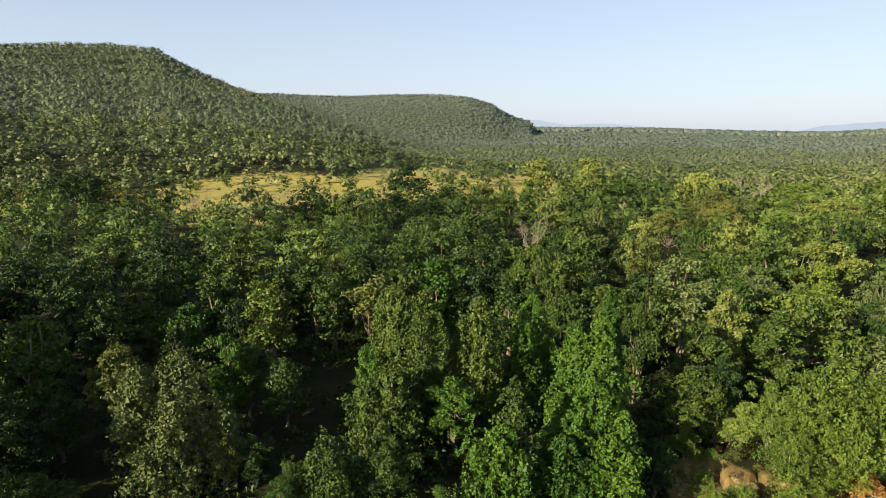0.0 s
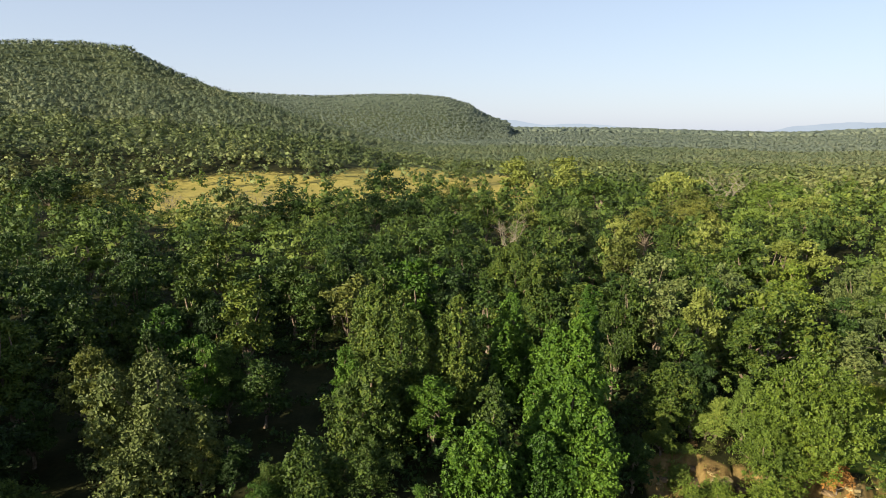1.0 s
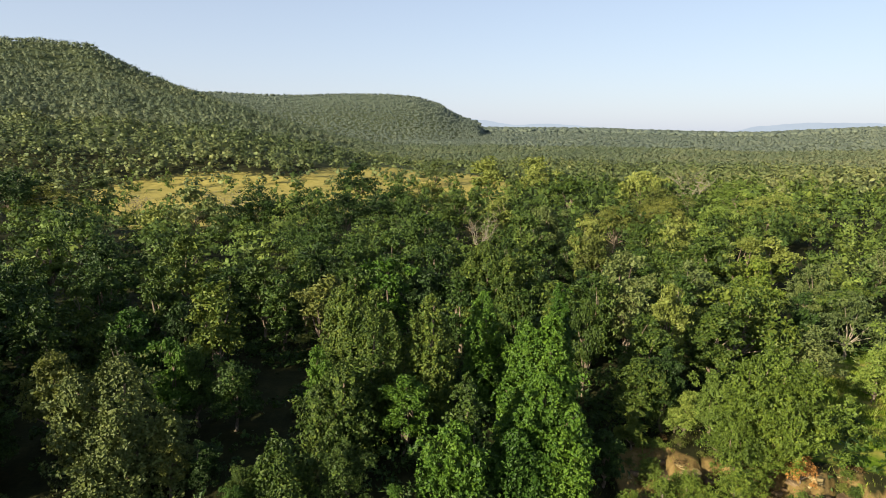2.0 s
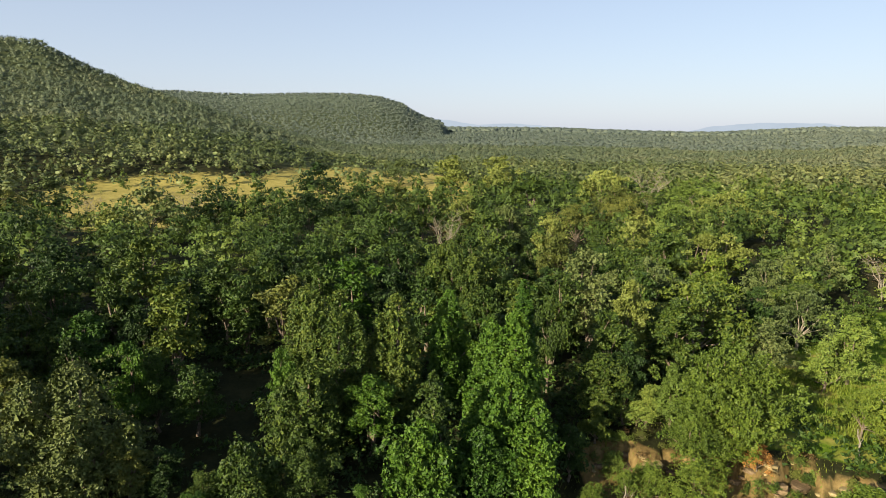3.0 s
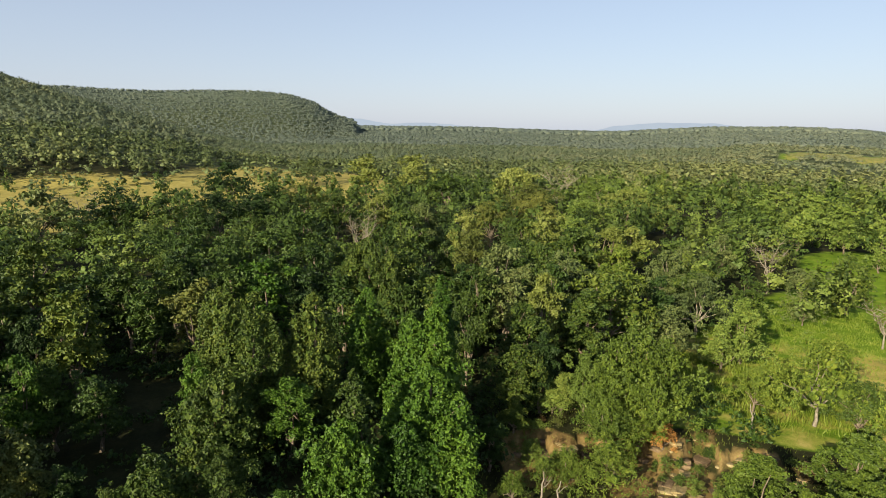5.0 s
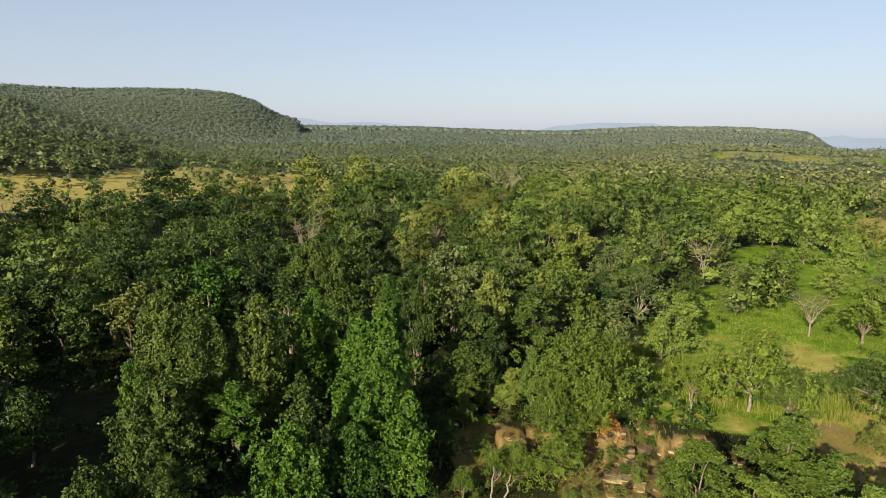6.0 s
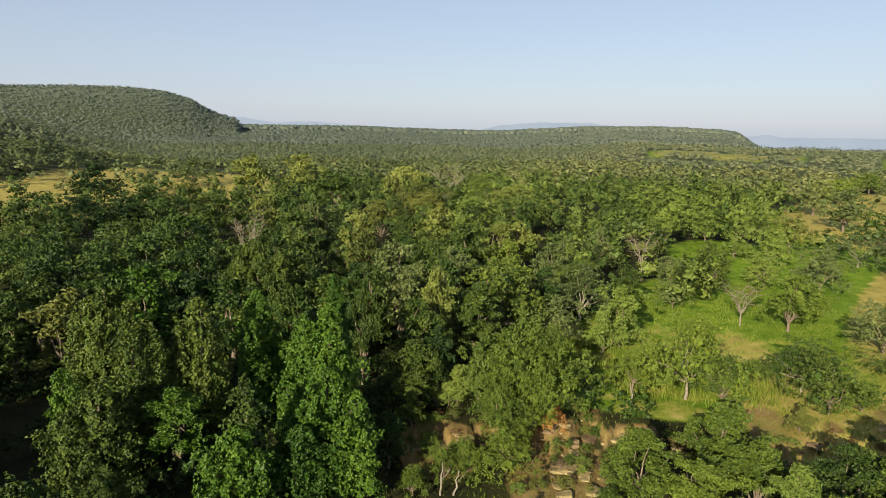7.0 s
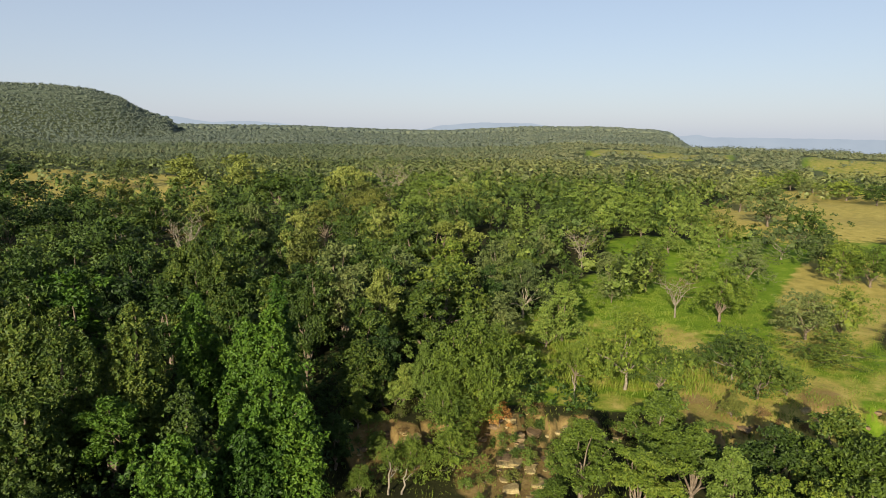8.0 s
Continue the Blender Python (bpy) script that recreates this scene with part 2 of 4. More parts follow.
HILL_AZ = [-180, -100, -60, -34.5, -31, -27, -23.9, -22.6, -20.5, -17.9, -16.1, -12.8, -9.4, -5, 0, 5, 10]
HILL_EL = [-2.0, 0, 5.0, 6.2, 6.6, 6.8, 6.6, 5.8, 4.8, 3.75, 3.2, 2.15, 1.1, -0.3, -1.5, -2.0, -2.2]
APRON_AZ = [-180, -60, -35, -24.6, -20, -16.5, -12.8, -9.4, -4, 2, 6, 10]
APRON_EL = [0.0, 4.5, 5.0, 4.2, 3.3, 2.4, 1.5, 0.3, -1.3, -2.0, -2.3, -2.4]
MESA_AZ = [-50, -15.1, -11.3, -8.4, -4.3, -0.3, 2.3, 4.3, 5.8, 7.4, 9]
MESA_EL = [2.6, 3.06, 2.95, 2.94, 3.14, 3.18, 2.95, 2.36, 1.4, 0.8, 0.2]
RIM_AZ = [-180, -90, 0, 18, 25, 29, 32, 38, 44, 47, 49.5, 51.5, 53, 60, 90, 180]
RIM_EL = [0.0, 0.2, 0.3, 0.3, 0.12, 0.05, 0.1, 0.45, 0.53, 0.44, 0.34, 0.02, -0.45, -0.9, -0.9, 0.0]


def land(x, y):
    """Height of the ground."""
    x, y = np.asarray(x, float), np.asarray(y, float)
    az, r = np.degrees(np.arctan2(x, y)), np.hypot(x, y)
    wave = 1.2 * np.sin(x * 0.021 + 1.3) * np.cos(y * 0.017) + 0.5 * np.sin(x * 0.07 + y * 0.05)
    z = wave * smooth((r - 60) / 120)
    rim = 30 + 2400 * np.tan(np.radians(np.interp(az, RIM_AZ, RIM_EL))) - 9
    east = smooth((az - 50.5) / 4.5) * smooth((150 - az) / 20)
    z_rim = rim * smooth((r - 350) / 2000)
    z_east = 1 * smooth((r - 400) / 450) - 95 * smooth((r - 940) / 420)
    z = z + z_rim * (1 - east) + z_east * east
    # a low swell that lifts the far fields
    z = z + 6.5 * smooth((r - 420) / 260) * smooth((az - 38) / 5) * smooth((150 - az) / 20) * (1 - smooth((r - 900) / 300))
    # the crest runs down towards the eye, as a spur
    crest = np.interp(az, [-180, -26, -20, -14, -8, 180], [900, 900, 840, 730, 640, 640])
    foot = 310.0
    brink = foot + 0.74 * (crest - foot)
    # a long even slope, then a steeper scarp under the crest
    slope_top = 22 + brink * np.tan(np.radians(np.interp(az, APRON_AZ, APRON_EL)))
    hill_top = 21 + crest * np.tan(np.radians(np.interp(az, HILL_AZ, HILL_EL)))
    s = np.clip((r - foot) / (brink - foot), 0, 1)
    lumps = 1 + 0.10 * np.sin(az * 0.9 + r * 0.006) * smooth((r - 300) / 200) * (1 - s)
    hill = slope_top * (0.75 * s + 0.25 * s * s) * smooth(s * 4) * lumps
    hill = hill + np.maximum(hill_top - slope_top, 0) * smooth((r - brink) / (crest - brink))
    hill = hill * (1 - 0.8 * smooth((r - crest - 350) / 900))
    on = smooth((4 - az) / 4) * smooth((az + 110) / 20)
    z = np.where(on > 0, np.maximum(z, hill * on), z)
    mesa = 30 + 1500 * np.tan(np.radians(np.interp(az, MESA_AZ, MESA_EL))) - 3
    s = np.clip((r - 950) / 550, 0, 1)
    prof = (0.5 * s + 0.5 * s ** 3) * (1 - 0.8 * smooth((r - 1900) / 900))
    z = np.where(np.abs(az + 20.5) < 29.5, np.maximum(z, mesa * prof * smooth((9 - az) / 1.5) * smooth((az + 50) / 10)), z)
    # the stream bed below a ledge, near the camera
    lower = smooth((LEDGE(az) + 1.2 * np.sin(az * 1.3) + 0.7 * np.sin(az * 3.7) + 0.8 - r) / 4.2)
    return z - 2.0 * lower


def LEDGE(az):
    """Distance of the rock ledge that bounds the stream bed."""
    return np.interp(az, [-180, 5, 18, 23, 28, 36, 40, 48, 54, 58, 64.5, 68, 75, 180], [40, 40, 50, 58, 58, 60, 62, 62, 64, 65, 75, 78, 80, 80])


def blob(x, y, cx, cy, rx, ry, turn=0.0):
    """1 inside an ellipse, falling to 0 over its rim."""
    c, s = math.cos(radians(turn)), math.sin(radians(turn))
    u, v = ((x - cx) * c + (y - cy) * s) / rx, (-(x - cx) * s + (y - cy) * c) / ry
    return smooth((1.25 - np.hypot(u, v)) / 0.5)


def cover(x, y):
    """Dry grass, green grass and bare soil, each 0 to 1."""
    x, y = np.asarray(x, float), np.asarray(y, float)
    az, r = np.degrees(np.arctan2(x, y)), np.hypot(x, y)
    big = np.maximum.reduce
    dry = big([blob(x, y, -74, 276, 70, 84, 15), blob(x, y, 8, 350, 58, 112, 0), blob(x, y, -155, 221, 15, 25),
               blob(x, y, 275, 140, 110, 38, 22),
               blob(x, y, 66, 47, 5, 18, -38), 0.8 * blob(x, y, 125, 60, 50, 9, 24), blob(x, y, 66, 33, 12, 5, 20)])
    green = big([blob(x, y, 125, 96, 17, 30, -40), blob(x, y, 90, 72, 17, 26, -45), blob(x, y, 62, 58, 16, 16), blob(x, y, 150, 78, 50, 30, 25), blob(x, y, 190, 125, 14, 50, -50),
                 blob(x, y, 80, 45, 30, 14, 28)])
    wander = r + 30 * np.sin(az * 0.9) + 18 * np.sin(az * 2.3)
    plots = smooth((az - 43) / 2) * smooth((57 - az) / 2) * smooth((78 - np.abs(wander - 705)) / 25)
    plots = np.maximum(plots, smooth((az - 60) / 2) * smooth((120 - np.abs(wander - 620)) / 30))
    green, dry = np.maximum(green, plots), np.maximum(dry, plots * 0.55)
    edge = LEDGE(az) + 1.2 * np.sin(az * 1.3) + 0.7 * np.sin(az * 3.7)
    soil = 0.62 * smooth((2.0 - np.abs(r - edge + 0.6)) / 1.8) * smooth((az - 22) / 3) * smooth((80 - az) / 4)
    soil = np.maximum(soil, big([0.55 * blob(x, y, 56, 37.5, 3, 6, -40), blob(x, y, 33, 43, 5, 8, -30), blob(x, y, 24, 50, 4, 4), 0.6 * blob(x, y, 70, 33.5, 5, 2.5, 25)]))
    return dry, green, soil


def build_ground():
    az = np.radians(np.concatenate([np.arange(-42, 74, 0.4), np.arange(74, 318, 4.0)]))
    r = np.concatenate([[0.0], np.arange(8, 40, 8), np.arange(40, 90, 1.0), np.geomspace(90, 4900, 170)])
    rr, aa = np.meshgrid(r, az, indexing="ij")
    x, y = rr * np.sin(aa), rr * np.cos(aa)
    z = land(x, y)
    nr, na = x.shape
    i, j = np.meshgrid(np.arange(nr - 1), np.arange(na), indexing="ij")
    j2 = (j + 1) % na
    q = np.stack([i * na + j, i * na + j2, (i + 1) * na + j2, (i + 1) * na + j], -1).reshape(-1, 4)[:, ::-1]
    dry, green, soil = cover(x, y)
    azd = np.degrees(np.where(aa > np.pi, aa - 2 * np.pi, aa))
    # painted haze grows with distance, starting nearer over the eastern fields
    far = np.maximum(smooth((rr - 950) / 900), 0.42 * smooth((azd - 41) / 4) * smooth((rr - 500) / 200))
    azd = np.degrees(np.where(aa > np.pi, aa - 2 * np.pi, aa))
    turf = smooth((azd - 27) / 5) * smooth((112 - rr) / 20) * smooth((rr - LEDGE(azd) - 1) / 2)
    dry, green = np.maximum(dry, 0.45 * turf), np.maximum(green, 0.7 * turf)
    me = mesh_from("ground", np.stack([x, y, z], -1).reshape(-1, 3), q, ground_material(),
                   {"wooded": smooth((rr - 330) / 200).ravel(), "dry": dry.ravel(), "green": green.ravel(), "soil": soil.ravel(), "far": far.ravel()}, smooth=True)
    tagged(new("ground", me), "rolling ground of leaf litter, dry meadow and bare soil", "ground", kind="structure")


build_ground()


def build_backdrop():
    """Far-off ridges on the horizon, glowing in a blue that stands for haze."""
    az = np.arange(-60, 100, 0.25)
    # beyond about 50 degrees the low strip stands for bare haze
    el = np.interp(az, [-60, 7, 8.5, 10.9, 13.8, 16.2, 18, 20, 28.8, 30.8, 34.4, 39, 42, 47, 51, 53, 54.1, 58, 66, 80, 100],
                   [0.4, 1.1, 0.95, 0.56, 0.72, 0.6, 0.4, 0.1, 0.05, 0.55, 0.87, 0.84, 0.45, 0.2, -0.2, 0.02, -0.18, -0.16, -0.2, -0.2, 0.0])
    el = el + 0.015 * np.sin(az * 3.1) + 0.01 * np.sin(az * 7.7)
    a = np.radians(az)
    v, q = [], []
    n = len(az)
    for k, rad in enumerate((4150.0, 4400.0, 4800.0)):
        top = 30 + 4400 * np.tan(np.radians(el))
        z = (np.full(n, -100.0), top, top - 40)[k]
        v.append(np.stack([rad * np.sin(a), rad * np.cos(a), z], 1))
    for k in range(2):
        for i in range(n - 1):
            q.append((k * n + i, k * n + i + 1, (k + 1) * n + i + 1, (k + 1) * n + i))
    m, nt, out = material("far_ridge_haze_glow")
    # emission puts the blue of the haze into the ridge colour
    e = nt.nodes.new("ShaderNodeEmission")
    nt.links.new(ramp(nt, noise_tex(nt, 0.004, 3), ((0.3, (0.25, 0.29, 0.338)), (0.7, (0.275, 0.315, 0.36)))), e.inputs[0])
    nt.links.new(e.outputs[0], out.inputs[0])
    tagged(new("backdrop", mesh_from("backdrop", np.concatenate(v), np.array(q), m, smooth=True)), "far ridges glowing pale blue to stand for haze", "backdrop", kind="structure")


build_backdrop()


# ---- trees ----
def crown_clumps(kind, rng):
    """Clumps of a crown one metre high and one metre wide, standing on z = 0."""
    c = []

    def around(n, z0, z1, r0, r1, s0, s1):
        for i in range(n):
            a = i * 2.4 + rng.normal() * 0.35
            z, rad, s = rng.uniform(z0, z1), rng.uniform(r0, r1), rng.uniform(s0, s1)
            c.append((rad * math.cos(a), rad * math.sin(a), z, s, s))

    if kind == "broad":
        around(6, 0.38, 0.6, 0.18, 0.28, 0.14, 0.2)
        around(3, 0.70, 0.82, 0.04, 0.15, 0.13, 0.18)
        around(11, 0.2, 0.66, 0.32, 0.45, 0.06, 0.12)
    elif kind == "full":
        around(5, 0.22, 0.45, 0.12, 0.24, 0.15, 0.22)
        around(5, 0.45, 0.72, 0.08, 0.22, 0.14, 0.21)
        around(2, 0.78, 0.88, 0.0, 0.08, 0.10, 0.15)
        around(12, 0.18, 0.80, 0.27, 0.40, 0.06, 0.12)
    elif kind == "tall":
        around(6, 0.25, 0.60, 0.08, 0.2, 0.13, 0.2)
        around(4, 0.60, 0.88, 0.0, 0.12, 0.1, 0.16)
        around(10, 0.25, 0.85, 0.2, 0.32, 0.05, 0.1)
    elif kind == "bush":
        around(6, 0.2, 0.5, 0.1, 0.25, 0.16, 0.24)
        around(2, 0.6, 0.75, 0.0, 0.1, 0.14, 0.2)
        around(7, 0.12, 0.5, 0.3, 0.4, 0.07, 0.13)
    return c


LUMP_V = np.array([(x, y, z) for x in (-1, 1) for y in (-1, 1) for z in (-1, 1)] + [(2, 0, 0), (-2, 0, 0), (0, 2, 0), (0, -2, 0), (0, 0, 2), (0, 0, -2)]) / 1.85
LUMP_Q = []
for i in range(3):
    for a in (0, 1):
        for b in (0, 1):
            # twelve rhombic faces, one over each edge of the inner cube
            lo, hi = [0, 0, 0], [0, 0, 0]
            lo[i], hi[i] = 0, 1
            j, k = (i + 1) % 3, (i + 2) % 3
            lo[j] = hi[j] = a
            lo[k] = hi[k] = b
            c0, c1 = lo[0] * 4 + lo[1] * 2 + lo[2], hi[0] * 4 + hi[1] * 2 + hi[2]
            face = (c0, 8 + 2 * j + 1 - a, c1, 8 + 2 * k + 1 - b)
            LUMP_Q.append(face if a == b else face[::-1])
LUMP_Q = np.array(LUMP_Q)
turned = np.einsum("ij,ij->i", np.cross(LUMP_V[LUMP_Q[:, 2]] - LUMP_V[LUMP_Q[:, 0]], LUMP_V[LUMP_Q[:, 3]] - LUMP_V[LUMP_Q[:, 1]]), LUMP_V[LUMP_Q].mean(1)) < 0
LUMP_Q[turned] = LUMP_Q[turned][:, ::-1]


def tree_arrays(kind, leaves, leaf, seed, height, width):
    """Crown and limbs of a tree of that height and width, in metres."""
    rng = np.random.default_rng(seed)
    c = np.array(crown_clumps(kind, rng))
    c[:, :2] *= width
    c[:, 3] *= width
    c[:, 2] *= height
    squash = {"broad": 0.85, "full": 0.95, "tall": 1.1, "bush": 0.8}[kind]
    c[:, 4] = c[:, 3] * squash
    v, q = clump_leaves(c, leaves, leaf, rng)
    # solid lumps hidden inside each clump, added to keep light out
    big = c[c[:, 3] > 0.12 * width]
    inner = (LUMP_V * rng.uniform(0.7, 1.1, (len(big), 14, 1))) * (big[:, None, [3, 3, 4]] * 0.3) + big[:, None, :3]
    crown = np.concatenate([v, inner.reshape(-1, 3)]), np.concatenate([q, (len(v) + np.arange(len(big))[:, None, None] * 14 + LUMP_Q).reshape(-1, 4)])
    r0 = 0.018 * height + 0.06
    fork = c[:, 2].min() * 0.75
    br = [bent((0, 0, -0.4), (rng.normal() * 0.2, rng.normal() * 0.2, fork), r0 * 1.3, r0 * 0.8, rng, 5, 0.03)]
    top = br[0][-1, :3]
    for k in range(min(len(c), 12 if leaves > 3000 else 6)):
        br.append(bent(top, c[k, :3] + (0, 0, c[k, 4] * 0.3), r0 * 0.55, 0.025, rng, 4, 0.07, 0.05))
    return crown, tubes(br, 5)


def make_tree(kind, leaf_mat, leaves, leaf, seed, height, width, bark=None, name="tree"):
    crown, limbs = tree_arrays(kind, leaves, leaf, seed, height, width)
    ob = new(name)
    part("stem" if name == "bush" else "trunk", mesh_from("trunk", *limbs, bark or BARK, smooth=True), ob)
    part("crown", mesh_from("crown", *crown, leaf_mat), ob)
    return ob


LABEL = {
    "brighter": "tree with a rounded bright mid-green crown",
    "green": "tree with a full crown of mid-green leaves", "deep": "tree with a dense dark green crown", "lime": "tree with a fresh light green crown",
    "yellow": "tree with a yellow-green crown turning colour", "olive": "tree with a dull olive crown, thinning", "grey": "tree with a dusty grey-green crown",
    "brown": "tree with a sparse brown crown, half dry", "vine": "tree wholly draped in bright green creeper", "rust": "shrub with rust-red dry leaves",
}
STOCK = {}
SPOTS = []


def plant(x, y, height, width, colour="green", kind="broad", level=0, bark="bark"):
    """A tree of that height and width at (x, y). level 0 is for the nearest trees."""
    seed = int(abs(x * 7 + y * 13)) % 3
    shape = min((0.5, 0.8, 1.2, 1.8), key=lambda s: abs(math.log(width / height / s)))
    key = (kind, colour, level, seed, shape, bark)
    if key not in STOCK:
        n, lf = ((6800, 0.285), (3300, 0.38), (1100, 0.66))[level]
        ob = make_tree(kind, LEAF[colour], n, lf, 100 + seed * 17 + len(kind), 10.0, 10.0 * shape, PALE_BARK if bark == "pale" else BARK, "bush" if kind == "bush" else "tree")
        if kind == "bush":
            tagged(ob, LABEL[colour].replace("tree with a", "low bush with a").replace("tree wholly", "bush wholly"), "bush", "bushes by the stream")
        else:
            tagged(ob, LABEL[colour] + (" and a pale trunk" if bark == "pale" else ""), "tree", "forest trees")
        STOCK[key] = ob
        ob.location = (0, 0, -500)
    src = STOCK[key]
    SPOTS.append((x, y, width))
    z = float(land(x, y))
    spin = (x * 37 + y * 91) % 360
    m = pose(x, y, z, 0, 0, spin) @ Matrix.Diagonal((width / shape / 10, width / shape / 10, height / 10, 1))
    if src.location.z < -400:
        src.matrix_basis = m
        return src
    base = src.scale.copy()
    src_scale, src.scale = base, (1, 1, 1)
    ob = copy_thing(src, m)
    src.scale = src_scale
    return ob


def drape(x, y, height, width, colour="vine"):
    """A tree hidden under a hanging coat of creeper: a cluster of leafy columns that widen downwards."""
    rng = np.random.default_rng(int(abs(x * 31 + y * 17)) + 5)
    SPOTS.append((x, y, width))
    cols = [(0.0, 0.0, height, width * 0.30)]
    for i in range(6):
        a = i * 1.05 + rng.uniform(-0.4, 0.4)
        rad = width * rng.uniform(0.18, 0.42)
        cols.append((rad * math.cos(a), rad * math.sin(a), height * rng.uniform(0.45, 0.95), width * rng.uniform(0.12, 0.24)))
    vs = []
    for cx, cy, h, rad in cols:
        ns = int(7.0 * rad * 2 * h) + 30
        n = ns * 11
        th, t = np.repeat(rng.uniform(0, 2 * np.pi, ns), 11) + rng.normal(size=n) * 0.2 / max(rad, 0.5), np.clip(np.repeat(rng.random(ns) ** 0.8, 11) + rng.normal(size=n) * 0.2 / h, 0, 1)
        prof = np.sqrt(np.clip(1 - t ** 4.0, 0, 1)) * (0.9 + 0.25 * (1 - t))
        fold = 1 + 0.22 * np.sin(2 * th + 3 * cx + 4 * t) + 0.2 * np.sin(3 * th - 9 * t + 2 * cy) + 0.16 * np.sin(t * 15 + 2 * th + cx) + 0.1 * np.sin(t * 31 - 5 * th)
        rr = rad * prof * fold * (1 - 0.4 * np.repeat(rng.random(ns) ** 2, 11)) + rng.normal(size=n) * 0.1
        pos = np.stack([cx + rr * np.cos(th), cy + rr * np.sin(th), h * t - 0.1], 1)
        nrm = unit(np.stack([np.cos(th), np.sin(th), 0.25 + 0.9 * t ** 4], 1) + 0.6 * rng.normal(size=(n, 3)))
        vs.append(leaf_quads(pos, nrm, 0.27, 0.2, rng, 0.3)[0])
        # loose shoots that stand out from the coat
        for k in range(10):
            a, z = rng.uniform(0, 2 * np.pi), h * rng.uniform(0.3, 1.0)
            m = 16
            s = np.linspace(0.6, 1.0 + rng.uniform(0.3, 0.9) / max(rad, 0.6), m)
            pr = rad * 0.95
            pp = np.stack([cx + pr * s * np.cos(a), cy + pr * s * np.sin(a), z + 0.5 * (s - 0.6) - 1.2 * (s - 0.8) ** 2], 1) + rng.normal(size=(m, 3)) * 0.12
            vs.append(leaf_quads(pp, unit(rng.normal(size=(m, 3)) + np.array([0, 0, 0.8])), 0.34, 0.24, rng)[0])
        m = int(rad * h * 5)
        th, t = rng.uniform(0, 2 * np.pi, m), rng.random(m) * 0.92
        pos = np.stack([cx + rad * 0.5 * np.cos(th), cy + rad * 0.5 * np.sin(th), h * t * 0.95], 1)
        vs.append(leaf_quads(pos, unit(np.stack([np.cos(th), np.sin(th), 0 * th], 1) + 0.3 * rng.normal(size=(m, 3))), 0.75, 0.6, rng)[0])
    v = np.concatenate(vs)
    ob = new("creeper_tree")
    br = [bent((0, 0, -0.4), (0.2, 0.1, height * 0.8), 0.32, 0.1, rng, 6, 0.02)]
    br += [bent((0, 0, h * 0.4), (cx, cy, h * 0.85), 0.14, 0.04, rng, 5, 0.05) for cx, cy, h, rad in cols[1:]]
    part("trunk", mesh_from("trunk", *tubes(br), BARK, smooth=True), ob)
    part("creeper", mesh_from("creeper", v, np.arange(len(v)).reshape(-1, 4), LEAF[colour]), ob)
    ob.matrix_basis = pose(x, y, float(land(x, y)))
    return tagged(ob, LABEL["vine"] if colour == "vine" else "tree wrapped in dull green climbing leaves", "tree", "creeper-hung trees")


def bare_tree(x, y, height, width):
    """A leafless tree: forking limbs down to twigs."""
    rng = np.random.default_rng(int(abs(x * 11 + y * 29)) + 3)
    SPOTS.append((x, y, width))
    r0 = 0.016 * height + 0.05
    fork = height * 0.3
    br = [bent((0, 0, -0.4), (0.1, 0.1, fork), r0 * 1.25, r0 * 0.85, rng, 4, 0.03)]
    twigs = []
    for i in range(7):
        a = i * 2.4 + rng.normal() * 0.3
        rad = width * 0.45 * rng.uniform(0.5, 1.0)
        tip = np.array([rad * math.cos(a), rad * math.sin(a), height * rng.uniform(0.7, 1.0)])
        limb = bent(br[0][-1, :3], tip, r0 * 0.55, 0.03, rng, 6, 0.06, 0.08)
        br.append(limb)
        for k in range(9):
            p = limb[rng.integers(2, 6), :3]
            q = p + np.array([rng.normal() * 0.16 * width, rng.normal() * 0.16 * width, rng.uniform(0.02, 0.2) * height])
            tw = bent(p, q, r0 * 0.2, 0.015, rng, 4, 0.08)
            br.append(tw)
            for kk in range(3):
                p2 = tw[rng.integers(1, 4), :3]
                twigs.append(p2 + rng.normal(size=3) * 0.06 * width)
    ob = new("bare_tree")
    part("trunk", mesh_from("trunk", *tubes(br, 5), PALE_BARK, smooth=True), ob)
    n = 260
    pts = np.array(twigs)[rng.integers(0, len(twigs), n)] + rng.normal(size=(n, 3)) * 0.05 * width
    part("dry_leaves", mesh_from("dry_leaves", *leaf_quads(pts, unit(rng.normal(size=(n, 3))), 0.3, 0.12, rng), LEAF["brown"]), ob)
    ob.matrix_basis = pose(x, y, float(land(x, y)))
    return tagged(ob, "leafless pale tree with a few dry leaves", "tree", "bare trees")


